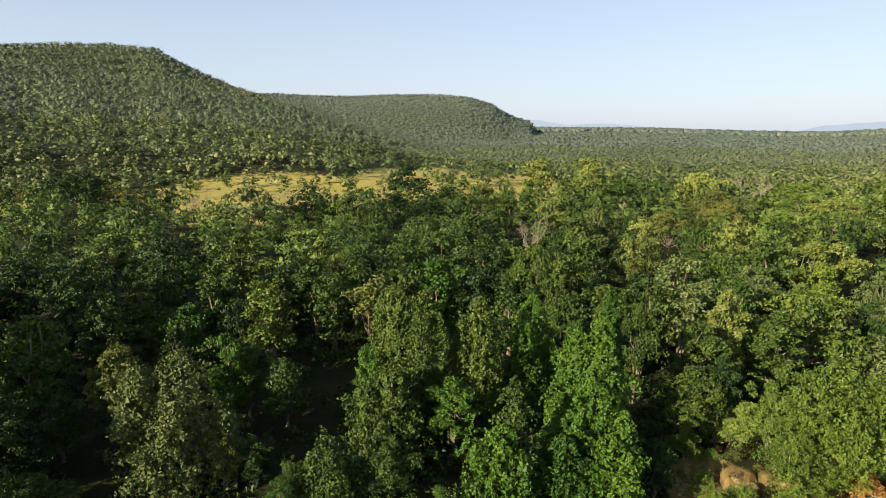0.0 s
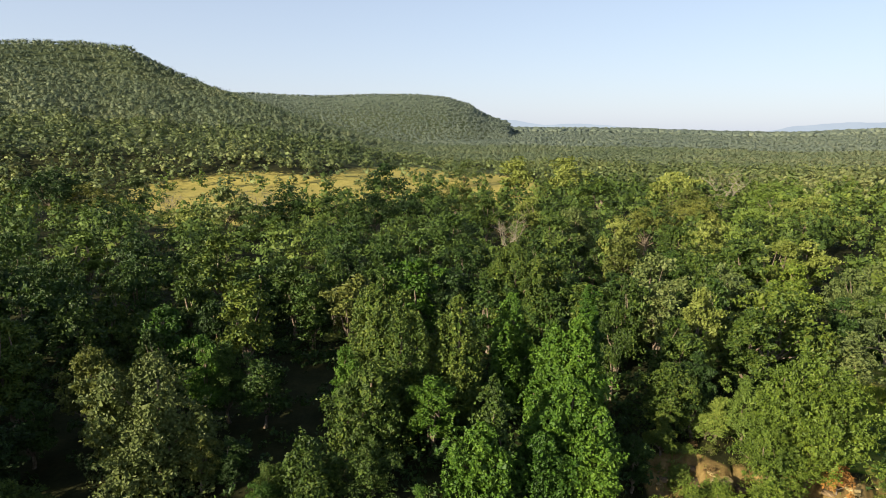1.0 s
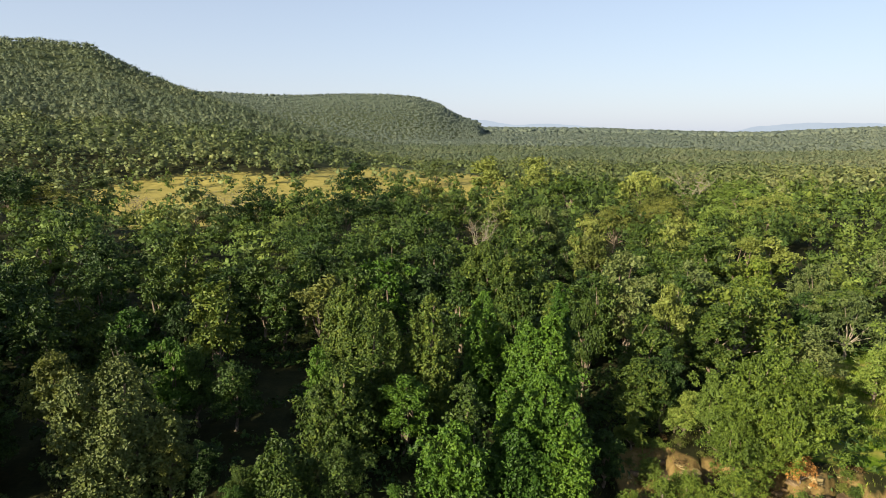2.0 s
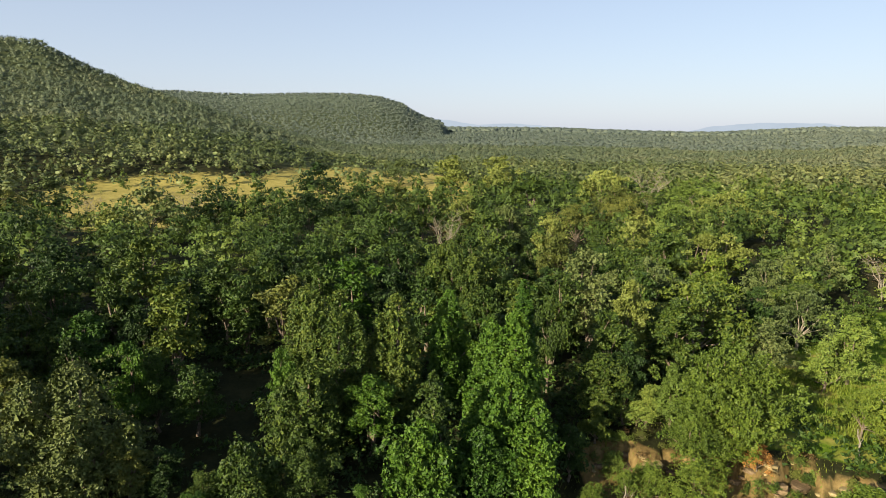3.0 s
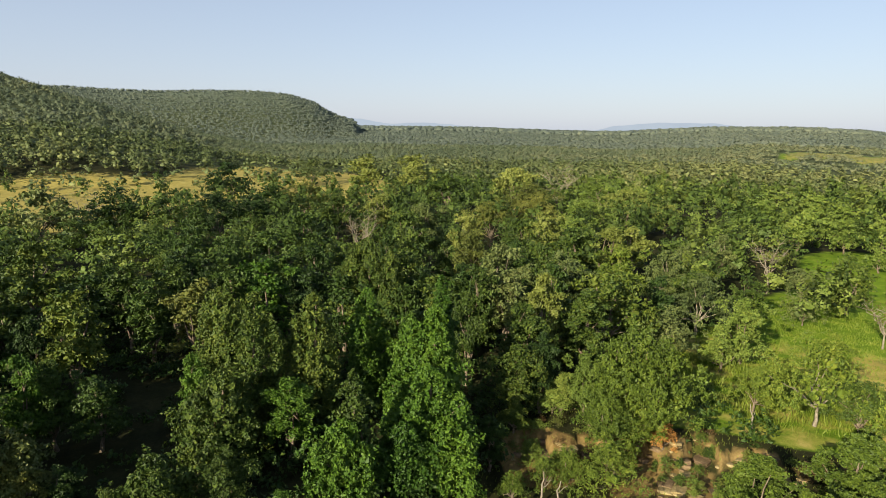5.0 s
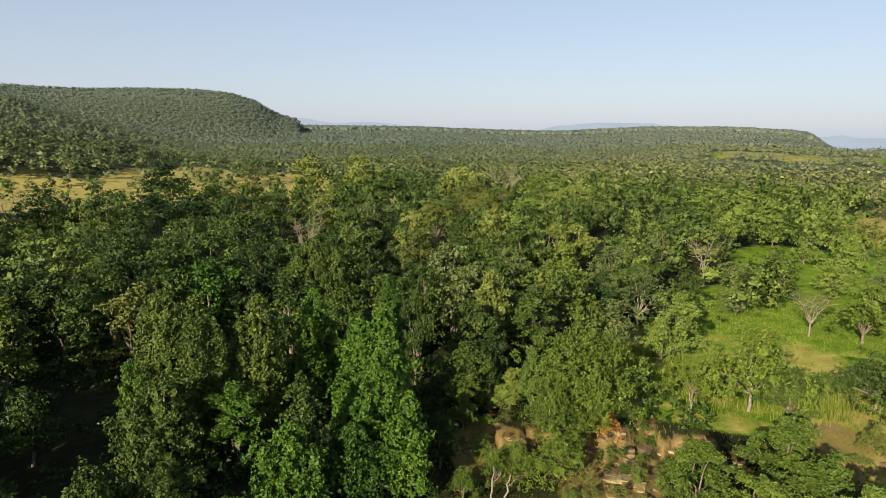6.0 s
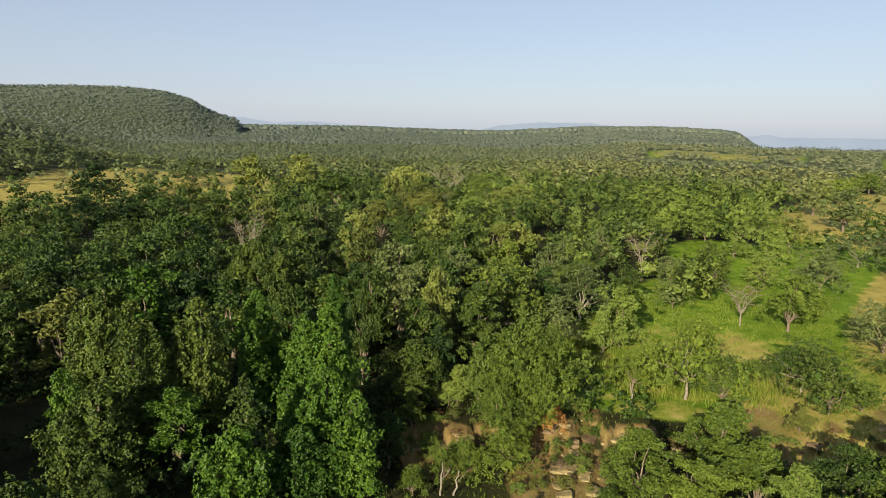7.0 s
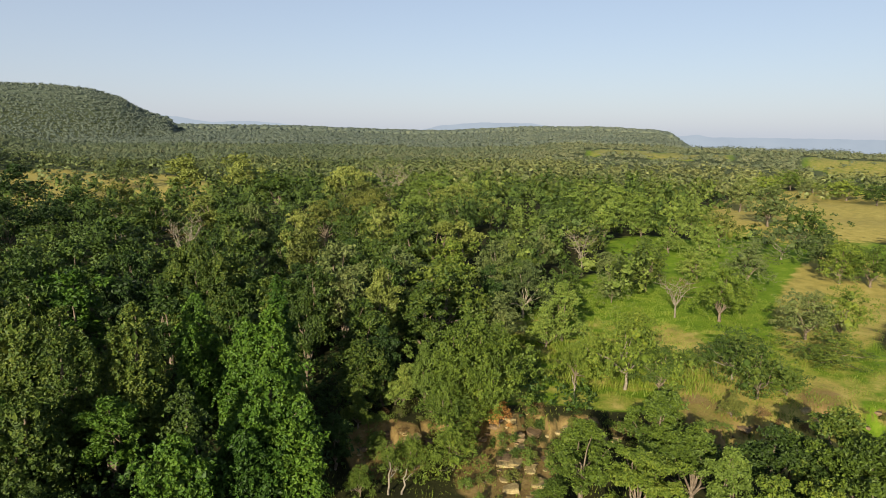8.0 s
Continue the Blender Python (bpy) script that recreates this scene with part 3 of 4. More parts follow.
def scatter(r0, r1, gap, seed, az0=-38, az1=70, clear=True):
    """Jittered tree spots in a ring sector, thinned over open grass."""
    rng = np.random.default_rng(seed)
    out = []
    r = r0
    while r < r1:
        n = int(radians(az1 - az0) * r / gap)
        for k in range(n):
            a = radians(az0) + radians(az1 - az0) * (k + rng.uniform(0.05, 0.95)) / n
            rad = r + rng.uniform(-0.8, 0.8) * gap
            x, y = rad * math.sin(a), rad * math.cos(a)
            if rad > 960 and a < radians(-18) or rad > 1620 and a < radians(3) or rad > 1060 and a > radians(54):
                continue   # behind the hill
            dry, green, soil = cover(x, y)
            if clear and max(dry, green * 1.0, soil) > 0.3 and rng.random() > (0.18 if 255 < rad < 470 and a < radians(12) else 0.12 if rad < 330 and a < radians(12) else 0.14 if rad < 330 else 0.05 if a > radians(41) and rad > 480 else 0.2):
                continue
            if a > radians(43) and 470 < rad < 640 and rng.random() < 0.6:
                continue   # open scrub in front of the far fields
            if clear and a > radians(57) and rad < 340 and rng.random() > 0.12:
                continue
            out.append((x, y, rng.uniform(0.65, 1.22), rng.uniform(0.7, 1.25)))
        r += gap * 0.9
    return out


# the dark wood, furthest from the stream
plant(-40.9, 59.5, 13.0, 7.6, "green", "full", 0)
plant(-34.9, 47.5, 9.0, 7.7, "deep", "full", 0)
plant(-47.5, 79.3, 13.5, 13.4, "deep", "full", 1)
plant(-38.3, 68.6, 12.0, 9.0, "green", "full", 1)
plant(-30.9, 56.1, 11.0, 7.5, "olive", "broad", 0)
plant(-27.6, 51.4, 10.0, 5.0, "olive", "full", 0)
plant(-41.1, 61.3, 11.0, 4.7, "green", "full", 0)
plant(-34.5, 52.1, 7.0, 5.4, "deep", "full", 0)
plant(-31.0, 43.2, 4.5, 6.6, "green", "bush", 0)
plant(-26.4, 62.0, 13.5, 6.0, "vine", "full", 0)
plant(-26.7, 58.3, 12.0, 4.8, "green", "full", 0)
plant(-21.4, 58.2, 11.5, 4.6, "vine", "full", 0)
plant(-31.2, 95.4, 15.0, 12.4, "green", "broad", 1)
plant(-20.7, 71.8, 13.5, 7.0, "green", "full", 1)
plant(-29.8, 79.3, 14.0, 7.0, "green", "full", 1)
plant(-19.8, 60.5, 9.0, 6.2, "deep", "full", 0)
plant(-11.7, 45.1, 5.0, 4.9, "green", "bush", 0)
plant(-18.3, 47.8, 8.0, 3.4, "olive", "full", 0)
plant(-23.1, 87.5, 12.0, 7.5, "deep", "full", 1)
plant(-41.3, 89.0, 12.0, 12.2, "deep", "full", 1)
plant(-59.2, 83.3, 13.0, 12.7, "deep", "full", 1)
plant(-62.7, 96.4, 14.0, 14.2, "deep", "broad", 1)
plant(-56.4, 103.9, 14.0, 8.5, "lime", "broad", 1)
plant(-64.3, 131.2, 13.0, 19.5, "deep", "broad", 1)
plant(-46.2, 103.3, 13.0, 11.7, "deep", "full", 1)
plant(-18.1, 86.8, 13.0, 7.4, "green", "full", 1)
plant(-14.9, 82.5, 11.5, 6.1, "deep", "full", 1)
plant(-44.3, 61.2, 11.0, 4.8, "deep", "full", 1)
plant(-35.7, 46.6, 5.0, 5.2, "deep", "bush", 0)
plant(-15.9, 48.8, 5.0, 4.1, "deep", "full", 0)
# creeper-hung trees on the bank
drape(-21.9, 48.9, 12.0, 9.5, "dull")
drape(-4.9, 61.9, 14.5, 7.2, "green")
drape(-2.1, 58.5, 13.0, 5.0, "green")
drape(-4.7, 53.1, 9.5, 7.0, "green")
plant(-7.1, 56.4, 10.5, 3.7, "vine", "full", 0)
drape(3.7, 59.6, 14.0, 6.0, "green")
plant(0.9, 53.7, 8.5, 5.3, "vine", "full", 0)
drape(12.4, 81.0, 15.5, 9.3, "green")
drape(9.7, 64.1, 13.0, 6.2, "vine")
drape(15.6, 55.6, 16.0, 3.8, "vine")
drape(14.1, 52.7, 14.0, 6.4, "vine")
drape(12.0, 53.4, 13.0, 4.7, "vine")
drape(12.8, 49.5, 9.5, 7.9, "vine")
drape(13.6, 46.3, 6.7, 5.5, "vine")
drape(5.8, 46.4, 11.0, 3.1, "green")
drape(4.8, 45.2, 7.5, 6.2, "vine")
drape(9.9, 46.3, 6.0, 6.0, "vine")
drape(-8.9, 45.1, 6.5, 5.0, "green")
plant(-12.1, 43.1, 4.5, 4.7, "vine", "bush", 0)
plant(-0.1, 43.0, 4.0, 2.6, "vine", "bush", 0)
plant(-4.1, 45.2, 6.0, 6.3, "green", "full", 0)
# the wood behind them
# many deep crowns here are mid-green trees, darkened to stand for shade
plant(-37.5, 183.2, 14.5, 21.1, "deep", "full", 1)
plant(-24.5, 186.1, 13.5, 17.3, "deep", "broad", 1)
plant(-14.5, 117.4, 14.0, 15.8, "deep", "broad", 1)
plant(-14.5, 254.6, 16.8, 22.1, "deep", "broad", 2)
plant(-12.7, 164.3, 14.0, 15.2, "deep", "broad", 1)
plant(-4.7, 173.0, 14.0, 16.9, "deep", "broad", 1)
plant(0.9, 186.3, 14.0, 16.2, "deep", "broad", 1)
plant(11.4, 209.2, 14.0, 19.3, "olive", "broad", 1)
plant(17.8, 168.9, 13.0, 12.2, "green", "broad", 1)
plant(-0.4, 108.5, 14.0, 12.3, "deep", "broad", 1)
plant(-5.7, 105.1, 13.0, 9.8, "deep", "full", 1)
plant(6.5, 127.2, 14.0, 12.4, "deep", "broad", 1)
plant(6.2, 94.3, 13.5, 8.8, "deep", "full", 1)
plant(-12.0, 96.4, 13.0, 9.1, "deep", "full", 1)
plant(-9.1, 78.7, 13.0, 7.9, "olive", "broad", 1)
plant(-5.3, 83.2, 13.0, 6.1, "deep", "full", 1)
plant(-0.7, 83.5, 14.0, 8.2, "vine", "full", 1)
plant(5.1, 82.2, 12.5, 6.9, "deep", "full", 1)
plant(33.4, 130.2, 15.0, 11.7, "grey", "tall", 0)
plant(17.4, 83.0, 14.0, 10.6, "green", "full", 1)
plant(20.5, 75.3, 12.5, 6.9, "green", "full", 1)
plant(27.1, 125.6, 14.0, 11.9, "green", "broad", 1)
plant(9.0, 79.4, 12.0, 6.7, "deep", "full", 1)
plant(43.9, 286.7, 19.1, 18.4, "yellow", "full", 2)
plant(65.0, 277.5, 19.8, 27.6, "yellow", "broad", 2)
plant(29.5, 170.2, 14.5, 14.2, "yellow", "full", 1)
plant(63.1, 221.2, 17.0, 16.5, "green", "broad", 2)
plant(22.3, 329.2, 14.6, 20.2, "grey", "broad", 2)
plant(40.6, 126.3, 14.0, 8.9, "yellow", "broad", 1)
plant(36.0, 106.9, 13.0, 10.5, "olive", "broad", 1)
plant(34.3, 87.0, 14.0, 10.6, "grey", "broad", 1)
plant(25.8, 75.5, 13.0, 8.7, "green", "full", 1)
plant(30.1, 74.7, 12.5, 6.7, "grey", "full", 1)
plant(56.9, 120.3, 14.0, 17.1, "yellow", "broad", 1)
plant(47.8, 114.2, 13.5, 8.9, "green", "broad", 1)
plant(107.5, 183.3, 15.0, 36.9, "lime", "broad", 1)
plant(101.3, 159.8, 14.5, 19.4, "yellow", "broad", 1)
plant(75.2, 138.0, 14.0, 16.1, "lime", "broad", 1)
plant(54.0, 101.6, 13.5, 13.0, "green", "broad", 1)
plant(59.8, 98.8, 14.0, 8.3, "yellow", "broad", 1)
plant(66.4, 102.0, 14.0, 7.5, "yellow", "broad", 1)
plant(41.6, 86.9, 13.0, 9.0, "green", "full", 1)
plant(42.9, 83.0, 13.0, 9.7, "grey", "broad", 1, "pale")
plant(30.9, 65.7, 14.0, 5.8, "yellow", "full", 0)
plant(27.1, 62.0, 11.5, 6.8, "green", "full", 0)
plant(23.9, 56.3, 8.5, 7.3, "green", "full", 0)
plant(27.0, 56.7, 9.5, 4.0, "deep", "full", 0)
plant(22.5, 53.2, 5.0, 3.9, "green", "bush", 0)
plant(18.7, 49.9, 6.0, 3.6, "deep", "full", 0)
plant(21.4, 65.6, 13.0, 4.4, "green", "full", 0)
plant(41.8, 70.1, 13.0, 16.2, "green", "broad", 1)
plant(36.0, 63.9, 12.0, 6.9, "green", "full", 0)
plant(80.8, 183.1, 14.5, 20.5, "olive", "broad", 1)
plant(57.2, 154.7, 14.0, 15.2, "olive", "broad", 1)
plant(91.2, 222.0, 19.2, 19.6, "yellow", "broad", 2)
bare_tree(95.2, 192.8, 17.2, 17.6)
plant(72.5, 160.5, 13.5, 14.4, "olive", "broad", 1)
bare_tree(17.6, 120.0, 12.5, 7.0)
# trees along the stream, the meadow and the field
# many mid-green crowns here have sunlight brightened into their leaf colour
plant(35.1, 51.1, 11.3, 11.2, "brighter", "full", 0)
plant(32.4, 50.5, 10.7, 7.1, "brighter", "full", 0)
plant(36.4, 48.9, 9.0, 9.9, "brighter", "full", 0)
plant(33.5, 48.6, 7.0, 9.0, "brighter", "full", 0)
plant(31.1, 54.8, 7.6, 5.5, "lime", "full", 0)
plant(29.0, 55.9, 5.1, 4.8, "lime", "bush", 0)
plant(30.1, 48.4, 6.6, 7.5, "brighter", "bush", 0)
plant(28.4, 44.7, 4.8, 9.0, "brighter", "bush", 0)
plant(25.3, 46.6, 3.6, 4.8, "brighter", "bush", 0)
plant(23.3, 50.9, 2.3, 4.5, "lime", "bush", 0)
plant(23.0, 46.7, 3.4, 5.4, "brighter", "bush", 0)
plant(19.2, 45.1, 3.4, 3.4, "brighter", "bush", 0)
plant(24.8, 53.5, 0.9, 3.4, "lime", "bush", 0)
plant(28.2, 56.3, 3.2, 6.3, "lime", "bush", 0)
plant(45.2, 75.5, 11.8, 13.8, "brighter", "full", 1)
plant(60.2, 74.7, 9.8, 11.0, "grey", "broad", 1, "pale")
plant(61.2, 85.3, 11.5, 8.2, "grey", "full", 1)
plant(58.3, 93.3, 10.6, 12.5, "brighter", "full", 1)
plant(50.4, 67.2, 7.1, 9.8, "grey", "full", 1)
plant(70.3, 76.7, 8.5, 9.8, "green", "full", 1)
plant(58.2, 63.3, 9.4, 7.7, "lime", "full", 1)
plant(53.9, 61.8, 7.9, 6.1, "lime", "bush", 1)
plant(92.1, 87.0, 6.4, 8.6, "grey", "full", 1)
plant(79.9, 74.6, 5.1, 8.0, "grey", "full", 1)
plant(93.1, 78.5, 11.1, 9.4, "green", "full", 1)
plant(118.0, 114.1, 11.6, 8.8, "lime", "tall", 2)
plant(87.3, 102.9, 10.5, 7.7, "grey", "full", 1)
plant(79.8, 102.6, 8.9, 6.7, "grey", "full", 1)
bare_tree(90.5, 93.3, 9.4, 7.0)
plant(110.6, 154.5, 10.3, 11.7, "yellow", "full", 2)
plant(131.3, 137.3, 13.4, 11.7, "lime", "full", 2)
plant(142.5, 125.7, 12.5, 15.6, "lime", "full", 2)
plant(156.3, 147.6, 12.5, 17.6, "lime", "full", 2)
plant(136.9, 109.0, 10.9, 17.1, "lime", "full", 2)
plant(136.2, 117.7, 8.4, 16.6, "lime", "full", 2)
plant(125.9, 90.4, 9.4, 10.4, "lime", "full", 2)
plant(172.2, 128.7, 9.7, 17.6, "lime", "full", 2)
plant(144.3, 99.0, 9.3, 14.4, "olive", "full", 2)
plant(125.4, 99.4, 6.9, 9.9, "lime", "bush", 2)
plant(109.2, 79.3, 7.3, 10.5, "lime", "full", 1)
plant(114.5, 71.5, 9.1, 16.0, "grey", "full", 1)
plant(143.7, 81.9, 8.9, 16.2, "grey", "broad", 2, "pale")
plant(175.0, 93.9, 10.6, 22.4, "green", "full", 2)
plant(165.8, 84.4, 7.0, 9.6, "green", "full", 2)
plant(133.4, 63.4, 9.3, 11.4, "brighter", "full", 1)
plant(136.3, 59.0, 8.5, 12.3, "brighter", "full", 1)
plant(141.0, 71.3, 8.1, 11.4, "grey", "full", 2)
plant(191.6, 114.9, 13.5, 18.3, "grey", "full", 2)
plant(225.2, 147.1, 14.3, 16.5, "grey", "full", 2)
plant(287.3, 176.7, 12.2, 24.1, "brighter", "full", 2)
plant(348.2, 198.1, 11.0, 20.5, "brighter", "full", 2)
plant(324.8, 156.7, 9.6, 33.2, "brighter", "full", 2)
plant(309.8, 136.2, 10.0, 27.7, "green", "full", 2)
plant(341.5, 182.0, 8.1, 23.7, "grey", "full", 2)
bare_tree(82.0, 62.9, 6.2, 7.0)
plant(86.6, 58.1, 9.1, 11.9, "brighter", "full", 1)
plant(96.9, 62.7, 4.0, 8.5, "brighter", "full", 1)
plant(89.8, 46.2, 7.3, 10.6, "grey", "full", 1)
plant(94.1, 43.7, 7.7, 11.4, "brighter", "full", 1)
plant(83.5, 39.4, 4.5, 13.7, "green", "bush", 1)
plant(66.8, 42.3, 6.8, 10.9, "green", "broad", 1, "pale")
plant(64.3, 37.5, 6.9, 11.9, "green", "full", 1)
plant(67.9, 36.3, 3.7, 7.5, "brighter", "bush", 1)
plant(53.2, 46.7, 9.3, 14.3, "brighter", "broad", 0, "pale")
plant(55.3, 43.6, 6.6, 8.3, "green", "broad", 0)
plant(49.3, 50.9, 5.2, 6.1, "brighter", "broad", 0)
plant(57.6, 36.1, 2.7, 3.4, "olive", "bush", 0)
plant(35.5, 35.2, 7.8, 7.0, "brighter", "broad", 0)
plant(44.3, 34.3, 9.1, 7.9, "brighter", "broad", 0)
plant(42.5, 29.9, 8.2, 7.5, "brighter", "broad", 0)
plant(37.4, 30.1, 7.5, 7.0, "brighter", "broad", 0)
plant(40.8, 25.3, 8.8, 4.0, "lime", "full", 0)
plant(47.8, 25.0, 8.7, 8.3, "green", "broad", 0)
plant(51.2, 22.6, 10.3, 9.7, "green", "broad", 0)
plant(48.4, 19.1, 11.4, 8.5, "brighter", "broad", 0)
plant(40.6, 21.7, 8.9, 6.2, "brighter", "bush", 0)
plant(42.0, 18.7, 9.6, 7.2, "brighter", "bush", 0)
plant(31.0, 34.0, 4.5, 4.3, "brighter", "bush", 0)
# round the dry meadow
plant(-52.7, 168.8, 15.1, 19.9, "grey", "broad", 2)
plant(-59.3, 162.5, 10.6, 21.3, "yellow", "broad", 2)
bare_tree(-82.2, 203.4, 8.8, 13.5)
bare_tree(-51.0, 194.9, 10.8, 18.6)
plant(-96.4, 212.2, 14.2, 20.3, "grey", "broad", 2)
plant(-112.3, 192.0, 17.6, 25.0, "deep", "broad", 1)
plant(-131.5, 197.2, 10.8, 21.8, "olive", "broad", 1)
plant(-101.9, 192.5, 11.5, 24.5, "olive", "broad", 1)
# lower trees that fill the wood between them
filler = np.random.default_rng(21)
for x, y, h, w in scatter(44, 114, 7.2, 5, -60, 47):
    az, r = math.degrees(math.atan2(x, y)), math.hypot(x, y)
    if az > 21 and r < 74 or az > 34 and r < 86 or az > -11 and r < 64 or -15 < az < -6 and r < 84:
        continue
    if any(math.hypot(x - sx, y - sy) < 0.36 * sw + 1.8 for sx, sy, sw in SPOTS):
        continue
    if az < -5 and r < 80 and filler.random() < 0.6:
        continue
    # unseen ones left of the view stand taller, to cast shade
    tall = 1.5 if az < -38 else 1.0
    plant(x, y, (8.5 if r < 75 else 11) * h * tall, 6.5 * w, ("deep", "green", "deep")[filler.integers(3)], "full", 1)

# tall unseen trees, added beside and behind the eye to shade the wood
for x, y, h, w in scatter(63, 98, 10.5, 8, -64, -45) + scatter(78, 98, 10.5, 9, -105, -66):
    plant(x, y, 27 * h, 12 * w, "deep", "full", 2)

# sunlit bushes on the slope above the stream
plant(29.9, 62.9, 2.2, 3.4, "lime", "bush", 1)
plant(35.4, 68.9, 2.6, 3.6, "olive", "bush", 1)
plant(31.0, 56.5, 1.8, 3.0, "lime", "bush", 1)
plant(23.8, 51.2, 1.6, 2.6, "lime", "bush", 1)
plant(25.6, 59.2, 2.2, 3.0, "olive", "bush", 1)
plant(48.3, 57.2, 1.5, 2.6, "lime", "bush", 1)
plant(54.6, 57.4, 1.3, 2.4, "olive", "bush", 1)
plant(27.5, 53.4, 1.0, 2.2, "olive", "bush", 1)


# ---- undergrowth, grass, stones ----
def undergrowth():
    """Low leafy scrub that covers the floor of the wood."""
    rng = np.random.default_rng(31)
    n = 2600
    az, r = np.radians(rng.uniform(-42, 46, n)), np.sqrt(rng.uniform(38 ** 2, 108 ** 2, n))
    x, y = r * np.sin(az), r * np.cos(az)
    dry, green, soil = cover(x, y)
    ok = (np.maximum(np.maximum(dry, green), soil) < 0.35) & ((az > -0.05) | (r > 76) | (rng.random(n) < 0.3)) & ~((np.degrees(az) > 20) & (r < LEDGE(np.degrees(az)) - 1))
    x, y = x[ok], y[ok]
    s = rng.uniform(0.7, 1.7, len(x))
    c = np.stack([x, y, land(x, y) + s * 0.45, s, s * 0.8], 1)
    v, q = clump_leaves(c, 46000, 0.5, rng, up=0.5)
    tagged(new("undergrowth", mesh_from("undergrowth", v, q, LEAF["deep"])), "dark leafy scrub on the forest floor", "undergrowth", kind="stuff")


undergrowth()


def grass():
    """Tall blades over the open green and dry ground near the stream."""
    rng = np.random.default_rng(33)
    n = 160000
    az, r = np.radians(rng.uniform(18, 72, n)), np.sqrt(rng.uniform(38 ** 2, 125 ** 2, n))
    x, y = r * np.sin(az), r * np.cos(az)
    dry, green, soil = cover(x, y)
    tuft = 0.5 + 0.5 * np.sin(x * 0.9 + 2 * np.sin(y * 0.7)) * np.sin(y * 1.1 + 1.5 * np.sin(x * 0.5))
    ok = rng.random(n) < np.clip(np.maximum(green, 0.35 * dry) - 0.5 * soil, 0.3 * (np.hypot(x, y) < 66), 1) * (0.25 + 0.75 * tuft)
    x, y, tuft = x[ok], y[ok], tuft[ok]
    n = len(x)
    h = (0.35 + 0.9 * tuft) * rng.uniform(0.5, 1.2, n) * np.where((np.hypot(x, y) < 86) & (np.hypot(x - 60, y - 58) < 17), 0.95, 0.32)
    a = rng.uniform(0, 2 * np.pi, n)
    w = rng.uniform(0.025, 0.06, n)
    lean = rng.normal(size=(n, 2)) * 0.3 * h[:, None]
    z = land(x, y) - 0.05
    p = np.stack([x, y, z], 1)
    side = np.stack([np.cos(a) * w, np.sin(a) * w, 0 * a], 1)
    tip = p + np.stack([lean[:, 0], lean[:, 1], h], 1)
    v = np.stack([p - side, p + side, tip + side * 0.25, tip - side * 0.25], 1).reshape(-1, 3)
    tagged(new("grass", mesh_from("grass", v, np.arange(len(v)).reshape(-1, 4), GRASS)), "tall yellow-green grass in tufts", "grass", kind="stuff")


grass()


def stone(x, y, sx, sy, sz, mat, label, turn, lift=0.0):
    """A broken slab of stone, its corners knocked off."""
    rng = np.random.default_rng(int(abs(x * 97 + y * 53 + lift * 11)))
    bm = bmesh.new()
    bmesh.ops.create_cube(bm, size=1.0)
    bmesh.ops.subdivide_edges(bm, edges=bm.edges[:], cuts=2, use_grid_fill=True)
    cuts = [(Vector(rng.normal(size=3)).normalized(), rng.uniform(0.42, 0.62)) for k in range(6)]
    for v in bm.verts:
        v.co += 0.13 * noise.noise_vector(v.co * 2.1 + Vector((x, y, lift)))
        for n, d in cuts:
            over = v.co.dot(n) - d
            if over > 0:
                v.co -= n * over
        v.co = Vector((v.co.x * sx, v.co.y * sy, v.co.z * sz))
    me = bpy.data.meshes.new("rock")
    bm.to_mesh(me)
    bm.free()
    me.materials.append(mat)
    ob = new("rock", me)
    ob.matrix_basis = pose(x, y, float(land(x, y)) + sz * 0.12 + lift, rng.normal() * 5, rng.normal() * 5, turn)
    return tagged(ob, label, "rock", "stones along the stream")


PALE_ROCK = rough_material("pale_rock", ((0.3, (0.11, 0.08, 0.034)), (0.5, (0.25, 0.195, 0.088)), (0.7, (0.45, 0.365, 0.19))), 0.8, bump=0.6)
rock_rng = np.random.default_rng(41)
for i in range(64):
    # broken ledge along the top of the bank, in two courses
    az = 22.5 + 47 * (i + rock_rng.random() * 0.8) / 64
    r = float(LEDGE(az)) + 1.2 * math.sin(az * 1.3) + 0.7 * math.sin(az * 3.7) - rock_rng.uniform(0.0, 2.1)
    x, y = r * math.sin(radians(az)), r * math.cos(radians(az))
    s = 0.2 + 0.5 * rock_rng.random() ** 2.0
    stone(x, y, 2.2 * s, 1.7 * s, 0.9 * s, ROCK if rock_rng.random() < 0.6 else PALE_ROCK, "brown weathered rock in the stream bank", -az + rock_rng.normal() * 18, -0.25 * s)
for i in range(46):
    # a stepped pale outcrop that runs down to the stream
    k = i / 46
    x, y = 37.0 - 5.5 * k + rock_rng.normal() * 1.3, 46.0 - 8.0 * k + rock_rng.normal() * 1.6
    s = 0.2 + 0.55 * rock_rng.random() ** 2.0
    stone(x, y, 2.1 * s, 1.9 * s, 1.1 * s, PALE_ROCK if rock_rng.random() < 0.75 else ROCK, "pale sandstone slab lying in the stream bed", rock_rng.uniform(-25, 25) - 38, -0.25 * s)
for i in range(56):
    # low growth along the ledge
    az = 21 + 48 * (i + rock_rng.random()) / 56
    r = float(LEDGE(az)) + 1.2 * math.sin(az * 1.3) + 0.7 * math.sin(az * 3.7) + rock_rng.uniform(-3.2, 1.2)
    plant(r * math.sin(radians(az)), r * math.cos(radians(az)), rock_rng.uniform(0.5, 1.3), rock_rng.uniform(0.9, 2.4), ("olive", "green", "brown", "lime")[int(rock_rng.integers(4))], "bush", 2)
